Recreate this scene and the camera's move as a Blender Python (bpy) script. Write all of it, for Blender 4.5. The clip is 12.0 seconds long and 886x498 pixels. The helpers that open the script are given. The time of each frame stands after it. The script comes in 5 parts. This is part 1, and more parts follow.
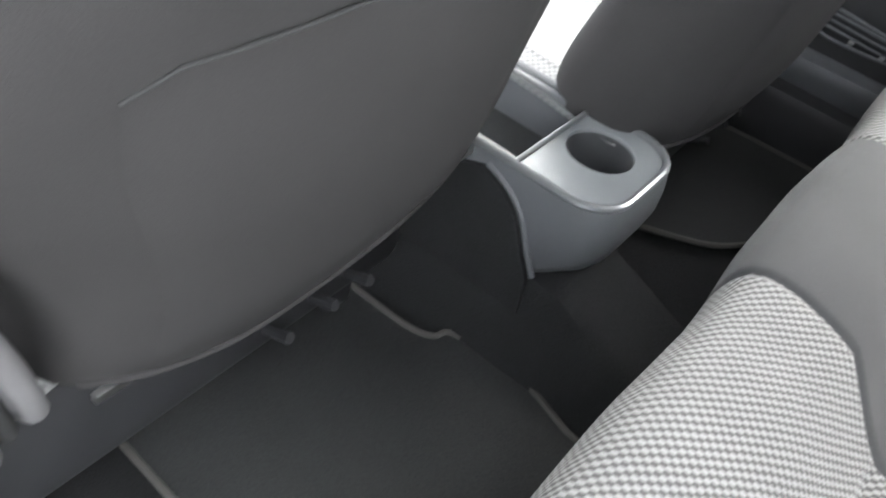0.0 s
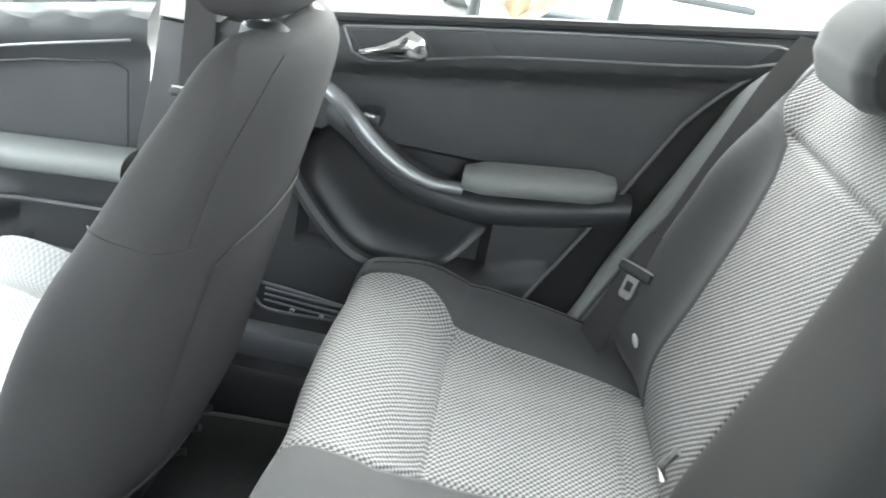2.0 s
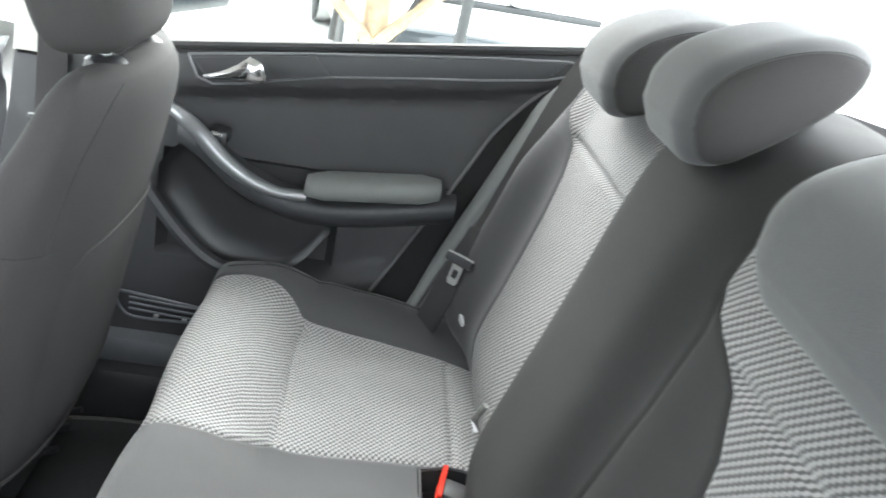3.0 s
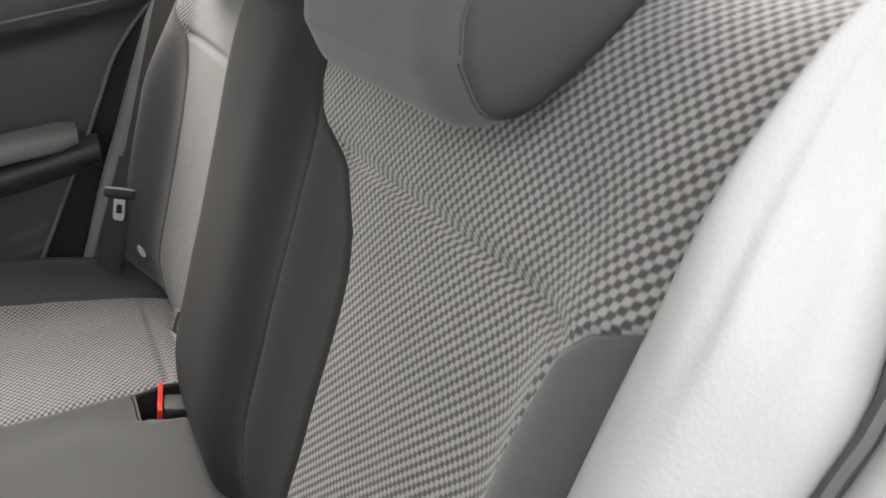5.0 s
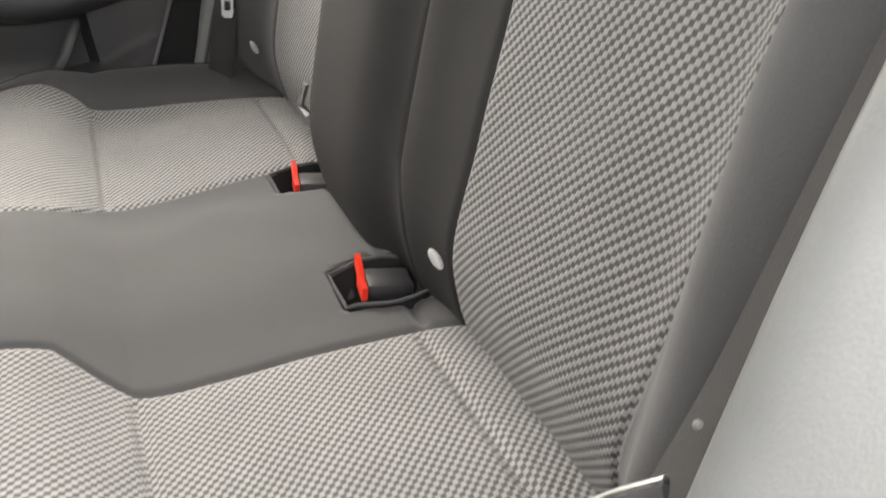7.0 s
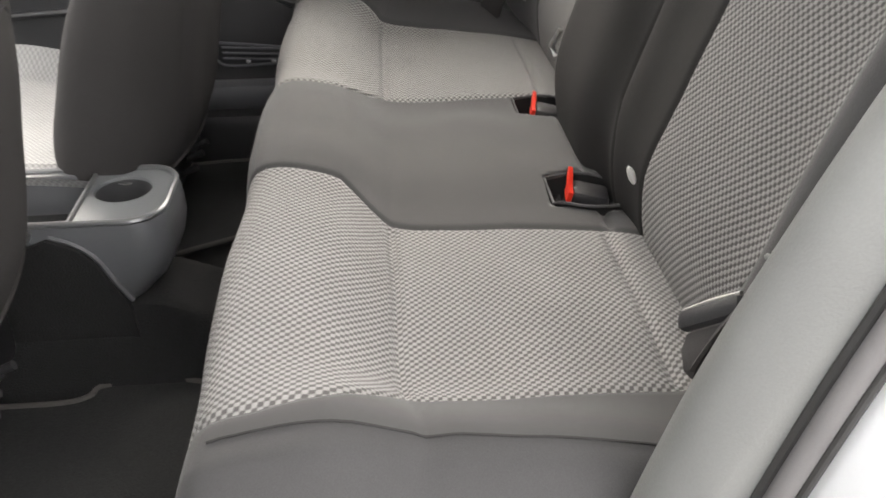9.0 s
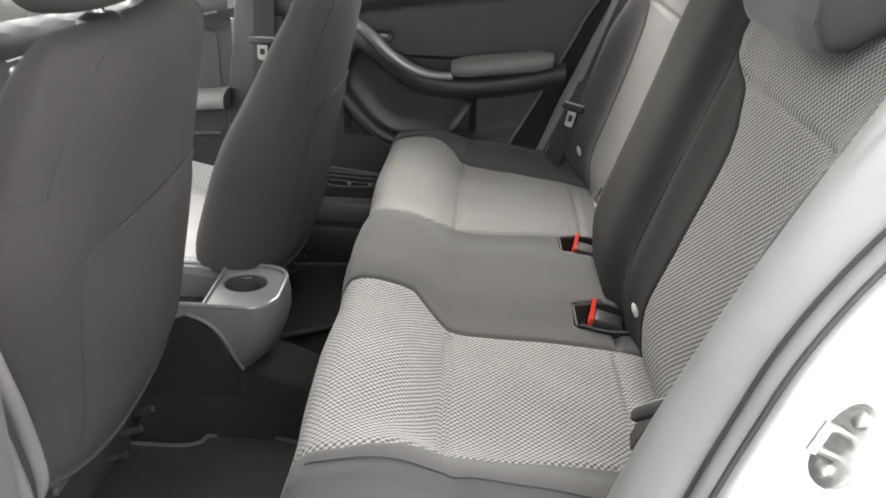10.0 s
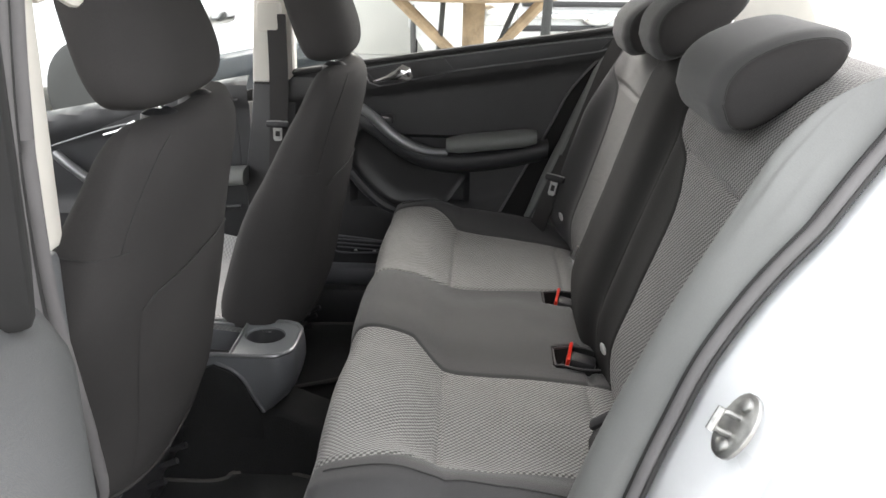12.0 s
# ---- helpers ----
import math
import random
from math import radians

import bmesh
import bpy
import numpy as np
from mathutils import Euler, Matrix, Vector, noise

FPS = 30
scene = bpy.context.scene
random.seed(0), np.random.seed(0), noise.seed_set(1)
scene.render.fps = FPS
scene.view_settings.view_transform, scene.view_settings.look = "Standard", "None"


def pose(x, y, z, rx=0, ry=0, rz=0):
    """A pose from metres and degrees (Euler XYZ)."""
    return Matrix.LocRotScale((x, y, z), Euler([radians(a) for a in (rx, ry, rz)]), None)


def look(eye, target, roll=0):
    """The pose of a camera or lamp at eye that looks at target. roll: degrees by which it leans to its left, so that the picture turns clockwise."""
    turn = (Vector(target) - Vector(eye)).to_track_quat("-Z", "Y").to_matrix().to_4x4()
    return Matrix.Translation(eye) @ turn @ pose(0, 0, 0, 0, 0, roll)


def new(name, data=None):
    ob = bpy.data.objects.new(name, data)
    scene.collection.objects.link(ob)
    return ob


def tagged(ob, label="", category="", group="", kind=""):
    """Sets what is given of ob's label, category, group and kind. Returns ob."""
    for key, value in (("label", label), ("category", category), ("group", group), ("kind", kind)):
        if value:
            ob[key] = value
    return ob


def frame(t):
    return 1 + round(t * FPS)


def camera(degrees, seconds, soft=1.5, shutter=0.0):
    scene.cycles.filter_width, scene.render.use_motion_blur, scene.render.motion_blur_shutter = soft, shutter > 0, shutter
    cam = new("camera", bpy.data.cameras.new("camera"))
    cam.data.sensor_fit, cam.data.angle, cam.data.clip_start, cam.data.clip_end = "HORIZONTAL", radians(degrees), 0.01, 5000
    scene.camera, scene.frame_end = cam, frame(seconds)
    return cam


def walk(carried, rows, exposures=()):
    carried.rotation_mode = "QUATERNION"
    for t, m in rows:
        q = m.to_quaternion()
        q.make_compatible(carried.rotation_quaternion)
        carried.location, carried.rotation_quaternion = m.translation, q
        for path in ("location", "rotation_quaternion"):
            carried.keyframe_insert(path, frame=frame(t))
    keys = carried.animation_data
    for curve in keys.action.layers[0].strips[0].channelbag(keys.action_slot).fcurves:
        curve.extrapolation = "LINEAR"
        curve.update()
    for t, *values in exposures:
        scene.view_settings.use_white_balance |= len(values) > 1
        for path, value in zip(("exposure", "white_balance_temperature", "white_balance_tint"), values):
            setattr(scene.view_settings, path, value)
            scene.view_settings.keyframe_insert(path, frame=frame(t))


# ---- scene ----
cam = camera(52.7, 12.0, soft=1.6, shutter=0.3)
PATH = [
    (0, (-0.723, -0.016, 0.773), (0.575, 0.682, -0.579), 15.1),
    (0.5, (-0.657, -0.02, 0.815), (0.804, 0.601, -0.401), 13.8),
    (1, (-0.618, -0.041, 0.838), (1.043, 0.447, -0.163), 13.7),
    (1.5, (-0.601, -0.07, 0.906), (1.174, 0.201, 0.027), 11.4),
    (2, (-0.619, -0.103, 0.924), (1.214, -0.064, 0.126), 11.1),
    (2.5, (-0.692, -0.138, 0.943), (1.153, -0.175, 0.171), 9.3),
    (3, (-0.781, -0.178, 0.979), (1.072, -0.377, 0.251), 10.8),
    (3.5, (-0.851, -0.221, 1.003), (0.97, -0.635, 0.287), 10.2),
    (3.7, (-0.872, -0.233, 1.015), (0.924, -0.738, 0.295), 9.7),
    (5.3, (-0.85, -0.267, 0.854), (0.821, -1.023, 0.056), -3.4),
    (5.5, (-0.847, -0.257, 0.843), (0.822, -0.992, 0.023), -4.6),
    (6, (-0.84, -0.231, 0.811), (0.833, -0.904, -0.054), -5.9),
    (6.5, (-0.828, -0.201, 0.772), (0.832, -0.843, -0.141), -5.7),
    (7, (-0.834, -0.176, 0.733), (0.813, -0.729, -0.259), -6.8),
    (7.5, (-0.851, -0.149, 0.702), (0.768, -0.584, -0.388), -6.6),
    (7.7, (-0.861, -0.137, 0.698), (0.748, -0.514, -0.43), -6.4),
    (9.3, (-1.141, -0.113, 0.819), (0.617, -0.168, -0.133), -0.0),
    (9.5, (-1.193, -0.125, 0.848), (0.593, -0.144, -0.051), 0.5),
    (10, (-1.338, -0.132, 0.931), (0.49, -0.085, 0.12), 2.2),
    (10.5, (-1.476, -0.14, 0.968), (0.4, -0.051, 0.28), 1.9),
    (11, (-1.54, -0.143, 0.98), (0.362, -0.104, 0.361), 2.1),
    (11.5, (-1.545, -0.152, 0.98), (0.351, -0.094, 0.344), 1.4),
    (12, (-1.549, -0.156, 0.983), (0.338, -0.092, 0.325), 1.1),
]
walk(cam, [(t, look(eye, target, roll)) for t, eye, target, roll in PATH],
     exposures=[(0.0, 3.1, 6200, 10), (0.5, 3.4, 6120, 6), (1.5, 3.5, 6050, 4), (3.6, 3.3, 6200, 8), (5.4, 2.55, 6750, 13), (6.5, 2.95, 6850, 13), (7.6, 2.8, 6900, 14), (9.4, 2.5, 6800, 13), (10.5, 2.85, 6600, 11), (11.2, 2.1, 6570, 11), (12.0, 1.9, 6550, 12)])

# ---------------------------------------------------------------- light
world = bpy.data.worlds.new("sky")
scene.world = world
world.use_nodes = True
wn, wl = world.node_tree.nodes, world.node_tree.links
sky = wn.new("ShaderNodeTexSky")
sky.sky_type = "NISHITA"
sky.sun_disc = False
sky.sun_elevation = radians(37)
sky.sun_rotation = radians(87)
sky.dust_density = 4.0
haze = wn.new("ShaderNodeMixRGB")
haze.inputs[0].default_value = 0.75
haze.inputs[2].default_value = (9.2, 9.2, 9.0, 1)
wl.new(sky.outputs[0], haze.inputs[1])
wl.new(haze.outputs[0], wn["Background"].inputs[0])
wn["Background"].inputs[1].default_value = 0.15
sun = new("sun", bpy.data.lights.new("sun", "SUN"))
sun.data.energy = 3.0
sun.data.angle = radians(75)
sun.data.color = (1.0, 0.97, 0.93)
sun.matrix_world = look((6.0, 0.3, 4.6), (0, 0, 0))


# ---------------------------------------------------------------- materials
def material(name, color, rough=0.6, metal=0.0, grain=0.0, grain_size=0.001, bump=0.0, stain=0.0, stain_size=0.08, sheen=0.0, coat=0.0):
    """A surface with fine grain, broad stains and relief, at sizes in metres."""
    m = bpy.data.materials.new(name)
    m.use_nodes = True
    n, l = m.node_tree.nodes, m.node_tree.links
    b = n["Principled BSDF"]
    b.inputs["Roughness"].default_value = rough
    b.inputs["Metallic"].default_value = metal
    b.inputs["Sheen Weight"].default_value = sheen
    b.inputs["Coat Weight"].default_value = coat
    tc = n.new("ShaderNodeTexCoord")
    fine = n.new("ShaderNodeTexNoise")
    fine.inputs["Scale"].default_value = 1.0 / grain_size
    fine.inputs["Detail"].default_value = 3
    l.new(tc.outputs["Object"], fine.inputs["Vector"])
    broad = n.new("ShaderNodeTexNoise")
    broad.inputs["Scale"].default_value = 1.0 / stain_size
    broad.inputs["Detail"].default_value = 5
    l.new(tc.outputs["Object"], broad.inputs["Vector"])
    f1 = n.new("ShaderNodeMapRange")
    f1.inputs[3].default_value, f1.inputs[4].default_value = 1 - grain, 1 + grain
    l.new(fine.outputs[0], f1.inputs[0])
    f2 = n.new("ShaderNodeMapRange")
    f2.inputs[1].default_value, f2.inputs[2].default_value = 0.3, 0.7
    f2.inputs[3].default_value, f2.inputs[4].default_value = 1 - stain, 1 + stain
    l.new(broad.outputs[0], f2.inputs[0])
    mul = n.new("ShaderNodeMath")
    mul.operation = "MULTIPLY"
    l.new(f1.outputs[0], mul.inputs[0])
    l.new(f2.outputs[0], mul.inputs[1])
    mix = n.new("ShaderNodeVectorMath")
    mix.operation = "SCALE"
    mix.inputs[0].default_value = color
    l.new(mul.outputs[0], mix.inputs["Scale"])
    l.new(mix.outputs[0], b.inputs["Base Color"])
    r2 = n.new("ShaderNodeMapRange")
    r2.inputs[3].default_value, r2.inputs[4].default_value = max(0.02, rough - 0.08), min(1, rough + 0.08)
    l.new(broad.outputs[0], r2.inputs[0])
    l.new(r2.outputs[0], b.inputs["Roughness"])
    if bump:
        bp = n.new("ShaderNodeBump")
        bp.inputs["Strength"].default_value = bump
        bp.inputs["Distance"].default_value = grain_size
        l.new(fine.outputs[0], bp.inputs["Height"])
        l.new(bp.outputs[0], b.inputs["Normal"])
    return m


def woven(name, light, dark, pitch_x, pitch_y, lean=0.0):
    """A basket-woven cloth: raised pale yarns in staggered rows over a dark ground, by the cloth's own metres."""
    m = material(name, (1, 1, 1), 0.85, grain=0.15, grain_size=0.0008, stain=0.07, sheen=0.15)
    n, l = m.node_tree.nodes, m.node_tree.links
    b = n["Principled BSDF"]
    uv = n.new("ShaderNodeUVMap")
    sep = n.new("ShaderNodeSeparateXYZ")
    l.new(uv.outputs[0], sep.inputs[0])

    def op(kind, a, c=None):
        k = n.new("ShaderNodeMath")
        k.operation = kind
        for i, v in enumerate((a, c)):
            if v is None:
                continue
            if isinstance(v, (int, float)):
                k.inputs[i].default_value = v
            else:
                l.new(v, k.inputs[i])
        return k.outputs[0]

    wob = n.new("ShaderNodeTexNoise")
    wob.inputs["Scale"].default_value = 90
    l.new(uv.outputs[0], wob.inputs["Vector"])
    shift = op("MULTIPLY", op("SUBTRACT", wob.outputs[0], 0.5), 0.9)
    sx = op("SINE", op("ADD", op("MULTIPLY", sep.outputs[0], 2 * math.pi / pitch_x), shift))
    sy = op("SINE", op("ADD", op("MULTIPLY", sep.outputs[1], 2 * math.pi / pitch_y), shift))
    # The yarns run on into one another along one diagonal, as in a twill.
    across = op("ADD", op("MULTIPLY", sep.outputs[0], 2 * math.pi / pitch_x), shift)
    along = op("ADD", op("MULTIPLY", sep.outputs[1], 2 * math.pi / pitch_y), shift)
    twill = op("COSINE", op("SUBTRACT" if lean > 0 else "ADD", across, along))
    weave = op("ADD", op("MULTIPLY", sx, sy), op("MULTIPLY", twill, 0.5 * lean))
    ramp = n.new("ShaderNodeMapRange")
    ramp.interpolation_type = "SMOOTHSTEP"
    ramp.inputs[1].default_value, ramp.inputs[2].default_value = -0.5, 0.55
    l.new(weave, ramp.inputs[0])
    mixc = n.new("ShaderNodeMixRGB")
    mixc.inputs[1].default_value, mixc.inputs[2].default_value = (*dark, 1), (*light, 1)
    l.new(ramp.outputs[0], mixc.inputs[0])
    old = b.inputs["Base Color"].links[0].from_node
    l.new(mixc.outputs[0], old.inputs[0])
    bp = n.new("ShaderNodeBump")
    bp.inputs["Strength"].default_value = 0.7
    bp.inputs["Distance"].default_value = 0.0012
    l.new(ramp.outputs[0], bp.inputs["Height"])
    l.new(bp.outputs[0], b.inputs["Normal"])
    return m


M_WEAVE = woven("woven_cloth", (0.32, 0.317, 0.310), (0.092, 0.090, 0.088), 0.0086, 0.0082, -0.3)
# The backrest weave is the cushion's, with the backrest's shade put into its colours.
M_WEAVE_SHADED = woven("woven_cloth_shaded", (0.20, 0.196, 0.192), (0.038, 0.037, 0.036), 0.0092, 0.0086, 0.45)
# Front seat weave, bleached in colour to stand for strong daylight on it.
M_WEAVE_DAYLIT = woven("woven_cloth_daylit", (0.42, 0.42, 0.41), (0.3, 0.3, 0.295), 0.0088, 0.0088)
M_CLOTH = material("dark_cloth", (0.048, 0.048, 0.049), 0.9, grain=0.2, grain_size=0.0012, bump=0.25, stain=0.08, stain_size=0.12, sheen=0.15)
# Console plastic made paler on top, for the light that falls there.
M_CONSOLE_LIT = material("console_plastic_lit", (0.17, 0.178, 0.185), 0.4, grain=0.06, grain_size=0.0012, bump=0.15, stain=0.06)
M_BIN = material("bin_plastic", (0.014, 0.014, 0.015), 0.38, grain=0.1, grain_size=0.0012, bump=0.15, stain=0.12)
# Near-black: painted shade in slots and door gap, true colour on the frame post.
M_SHADE_POST_BLACK = material("slot_lining", (0.010, 0.010, 0.010), 0.9, grain=0.2)
M_SEAM = material("seam_thread", (0.03, 0.03, 0.03), 0.9, grain=0.2)
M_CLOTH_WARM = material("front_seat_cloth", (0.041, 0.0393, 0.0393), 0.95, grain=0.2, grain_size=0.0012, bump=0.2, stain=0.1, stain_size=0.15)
# Same cloth as the front seats, darkened for the shade on the rear backrest.
M_CLOTH_SHADED = material("seat_cloth_shaded", (0.025, 0.0243, 0.0243), 0.95, grain=0.2, grain_size=0.0012, bump=0.2, stain=0.1, stain_size=0.15)
M_VINYL = material("grained_grey_vinyl", (0.165, 0.17, 0.167), 0.5, grain=0.08, grain_size=0.0018, bump=0.2, stain=0.06)
M_VINYL_DARK = material("dark_vinyl", (0.06, 0.06, 0.062), 0.55, grain=0.1, grain_size=0.002, bump=0.25, stain=0.06)
M_PLASTIC = material("black_plastic", (0.025, 0.025, 0.027), 0.5, grain=0.1, grain_size=0.0012, bump=0.25, stain=0.12)
M_PLASTIC_GREY = material("grey_plastic", (0.11, 0.114, 0.12), 0.42, grain=0.08, grain_size=0.0012, bump=0.2, stain=0.08)
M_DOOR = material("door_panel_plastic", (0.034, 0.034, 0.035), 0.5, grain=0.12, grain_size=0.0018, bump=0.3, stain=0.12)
M_DOOR_TOP = material("door_top_plastic", (0.042, 0.043, 0.045), 0.5, grain=0.1, grain_size=0.0018, bump=0.3, stain=0.1)
M_ARM = material("armrest_vinyl", (0.17, 0.176, 0.17), 0.55, grain=0.08, grain_size=0.002, bump=0.3, stain=0.06)
M_BOLSTER_R = material("side_bolster_vinyl", (0.16, 0.166, 0.162), 0.5, grain=0.08, grain_size=0.0024, bump=0.35, stain=0.06)
M_GRIP = material("satin_grip", (0.22, 0.225, 0.23), 0.32, metal=0.5, grain=0.04, stain=0.05)
M_CHROME = material("chrome", (0.8, 0.8, 0.8), 0.14, metal=1.0, stain=0.04)
M_STEEL = material("dull_steel", (0.42, 0.42, 0.41), 0.38, metal=1.0, grain=0.1, stain=0.15, stain_size=0.01)
M_CARPET = material("carpet", (0.011, 0.0115, 0.012), 1.0, grain=0.45, grain_size=0.0025, bump=0.8, stain=0.2, stain_size=0.07)
M_MAT = material("floor_mat_carpet", (0.028, 0.029, 0.029), 1.0, grain=0.45, grain_size=0.0022, bump=0.8, stain=0.15, stain_size=0.09)
M_PIPING = material("mat_piping", (0.075, 0.072, 0.066), 0.8, grain=0.2)
M_BELT = material("belt_webbing", (0.03, 0.028, 0.028), 0.75, grain=0.3, grain_size=0.0015, bump=0.4, stain=0.1, stain_size=0.05)
# Belt webbing again, lightened to stand for the light on its fold.
M_BELT_LIT = material("folded_webbing", (0.085, 0.078, 0.076), 0.7, grain=0.3, grain_size=0.0015, bump=0.4, stain=0.15, stain_size=0.02)
M_RED = material("red_plastic", (0.75, 0.04, 0.02), 0.4, stain=0.06)
M_CREAM = material("cream_trim", (0.62, 0.6, 0.55), 0.6, grain=0.05, bump=0.1, stain=0.05)
M_HEADLINER = material("headliner", (0.6, 0.59, 0.56), 0.9, grain=0.08, bump=0.2, stain=0.05)
# Darker than the console: the shade inside the well is in this colour.
M_WELL_SHADED = material("cup_well_shaded", (0.05, 0.051, 0.053), 0.6, grain=0.1, grain_size=0.0012, bump=0.15, stain=0.1)
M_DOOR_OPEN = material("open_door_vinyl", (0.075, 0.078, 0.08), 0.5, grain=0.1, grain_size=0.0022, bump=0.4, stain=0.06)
M_CAP = material("anchor_cap", (0.5, 0.5, 0.49), 0.4, stain=0.1)
M_PAINT = material("silver_white_paint", (0.78, 0.80, 0.82), 0.3, metal=0.0, grain=0.05, grain_size=0.0006, stain=0.05, coat=0.8)
M_RUBBER = material("seal_rubber", (0.03, 0.03, 0.03), 0.65, grain=0.1, bump=0.1, stain=0.15)
M_SEAL = material("flocked_seal", (0.14, 0.136, 0.138), 0.8, grain=0.1, bump=0.1, stain=0.1)
M_ASPHALT = material("worn_concrete", (0.33, 0.325, 0.31), 0.9, grain=0.35, grain_size=0.012, bump=0.5, stain=0.25, stain_size=0.8)
M_CONCRETE = material("pale_wall", (0.55, 0.54, 0.51), 0.85, grain=0.12, grain_size=0.02, bump=0.2, stain=0.12, stain_size=0.6)
M_CARWHITE = material("white_car_paint", (0.75, 0.76, 0.77), 0.3, stain=0.04, coat=0.7)
M_CARDARK = material("dark_car_glass", (0.03, 0.035, 0.04), 0.1, stain=0.05)
M_RUST = material("rusty_post", (0.35, 0.26, 0.17), 0.8, grain=0.2, grain_size=0.01, bump=0.3, stain=0.3)
M_BLACKPOLE = material("black_pole", (0.03, 0.03, 0.03), 0.6, stain=0.1)

# Matt cloth throws back little at a glancing angle.
for cloth in (M_CLOTH_WARM, M_CLOTH_SHADED):
    cloth.node_tree.nodes["Principled BSDF"].inputs["Specular IOR Level"].default_value = 0.2


def pane_material():
    m = bpy.data.materials.new("window_glass")
    m.use_nodes = True
    n, l = m.node_tree.nodes, m.node_tree.links
    n.remove(n["Principled BSDF"])
    clear, gloss, mix, fr = (n.new(k) for k in ("ShaderNodeBsdfTransparent", "ShaderNodeBsdfGlossy", "ShaderNodeMixShader", "ShaderNodeFresnel"))
    clear.inputs[0].default_value = (0.9, 0.94, 0.92, 1)
    gloss.inputs["Roughness"].default_value = 0.02
    fr.inputs[0].default_value = 1.4
    l.new(fr.outputs[0], mix.inputs[0])
    l.new(clear.outputs[0], mix.inputs[1])
    l.new(gloss.outputs[0], mix.inputs[2])
    l.new(mix.outputs[0], n["Material Output"].inputs[0])
    return m


M_GLASS = pane_material()


# ---------------------------------------------------------------- mesh helpers
def part(name, bm, mat, parent=None, label="", smooth=True, auto=None):
    """Links a bmesh as one mesh object under a thing or a part."""
    bmesh.ops.recalc_face_normals(bm, faces=bm.faces)
    me = bpy.data.meshes.new(name)
    bm.to_mesh(me)
    bm.free()
    me.materials.append(mat)
    for p in me.polygons:
        p.use_smooth = smooth
    if smooth:
        me.set_sharp_from_angle(angle=radians(auto or 40))
    ob = new(name, me)
    if parent:
        ob.parent = parent
    if label:
        ob["label"] = label
    return ob


def thing(name, label, category, group="", kind=""):
    return tagged(new(name), label, category, group, kind)


def curve_pts(pts, per=10):
    """A smooth line through the given points."""
    p = np.array(pts, float)
    e = np.vstack([2 * p[0] - p[1], p, 2 * p[-1] - p[-2]])
    out = []
    for i in range(1, len(e) - 2):
        a, b, c, d = e[i - 1 : i + 3]
        for k in range(per):
            t = k / per
            out.append(0.5 * (2 * b + (c - a) * t + (2 * a - 5 * b + 4 * c - d) * t * t + (3 * b - a - 3 * c + d) * t**3))
    out.append(p[-1])
    return np.array(out)


class Profile:
    """A smooth line in the y-z plane, by its length in metres, with its normals."""

    def __init__(self, pts):
        self.p = curve_pts(pts, 12)
        self.s = np.r_[0, np.cumsum(np.linalg.norm(np.diff(self.p, axis=0), axis=1))]
        self.length = self.s[-1]
        t = np.gradient(self.p, self.s, axis=0)
        t /= np.linalg.norm(t, axis=1)[:, None]
        self.n = np.stack([-t[:, 1], t[:, 0]], 1)

    def at(self, s, off=0.0):
        y, z = (np.interp(s, self.s, self.p[:, k]) for k in (0, 1))
        ny, nz = (np.interp(s, self.s, self.n[:, k]) for k in (0, 1))
        return y + off * ny, z + off * nz

    def s_at_y(self, y):
        return float(self.s[np.argmin(abs(self.p[:, 0] - y))])

    def s_at_z(self, z):
        return float(self.s[np.argmin(abs(self.p[:, 1] - z))])


def ease(a, b, v):
    t = np.clip((v - a) / (b - a), 0, 1)
    return t * t * (3 - 2 * t)


def sheet_mesh(grid, uv):
    """A bmesh from rows of points, with the cloth's metres as its UV map."""
    bm = bmesh.new()
    rows = [[bm.verts.new(p) for p in row] for row in grid]
    layer = bm.loops.layers.uv.new("cloth")
    for i in range(len(rows) - 1):
        for j in range(len(rows[0]) - 1):
            f = bm.faces.new((rows[i][j], rows[i][j + 1], rows[i + 1][j + 1], rows[i + 1][j]))
            for loop, (a, b) in zip(f.loops, ((i, j), (i, j + 1), (i + 1, j + 1), (i + 1, j))):
                loop[layer].uv = uv[a][b]
    return bm


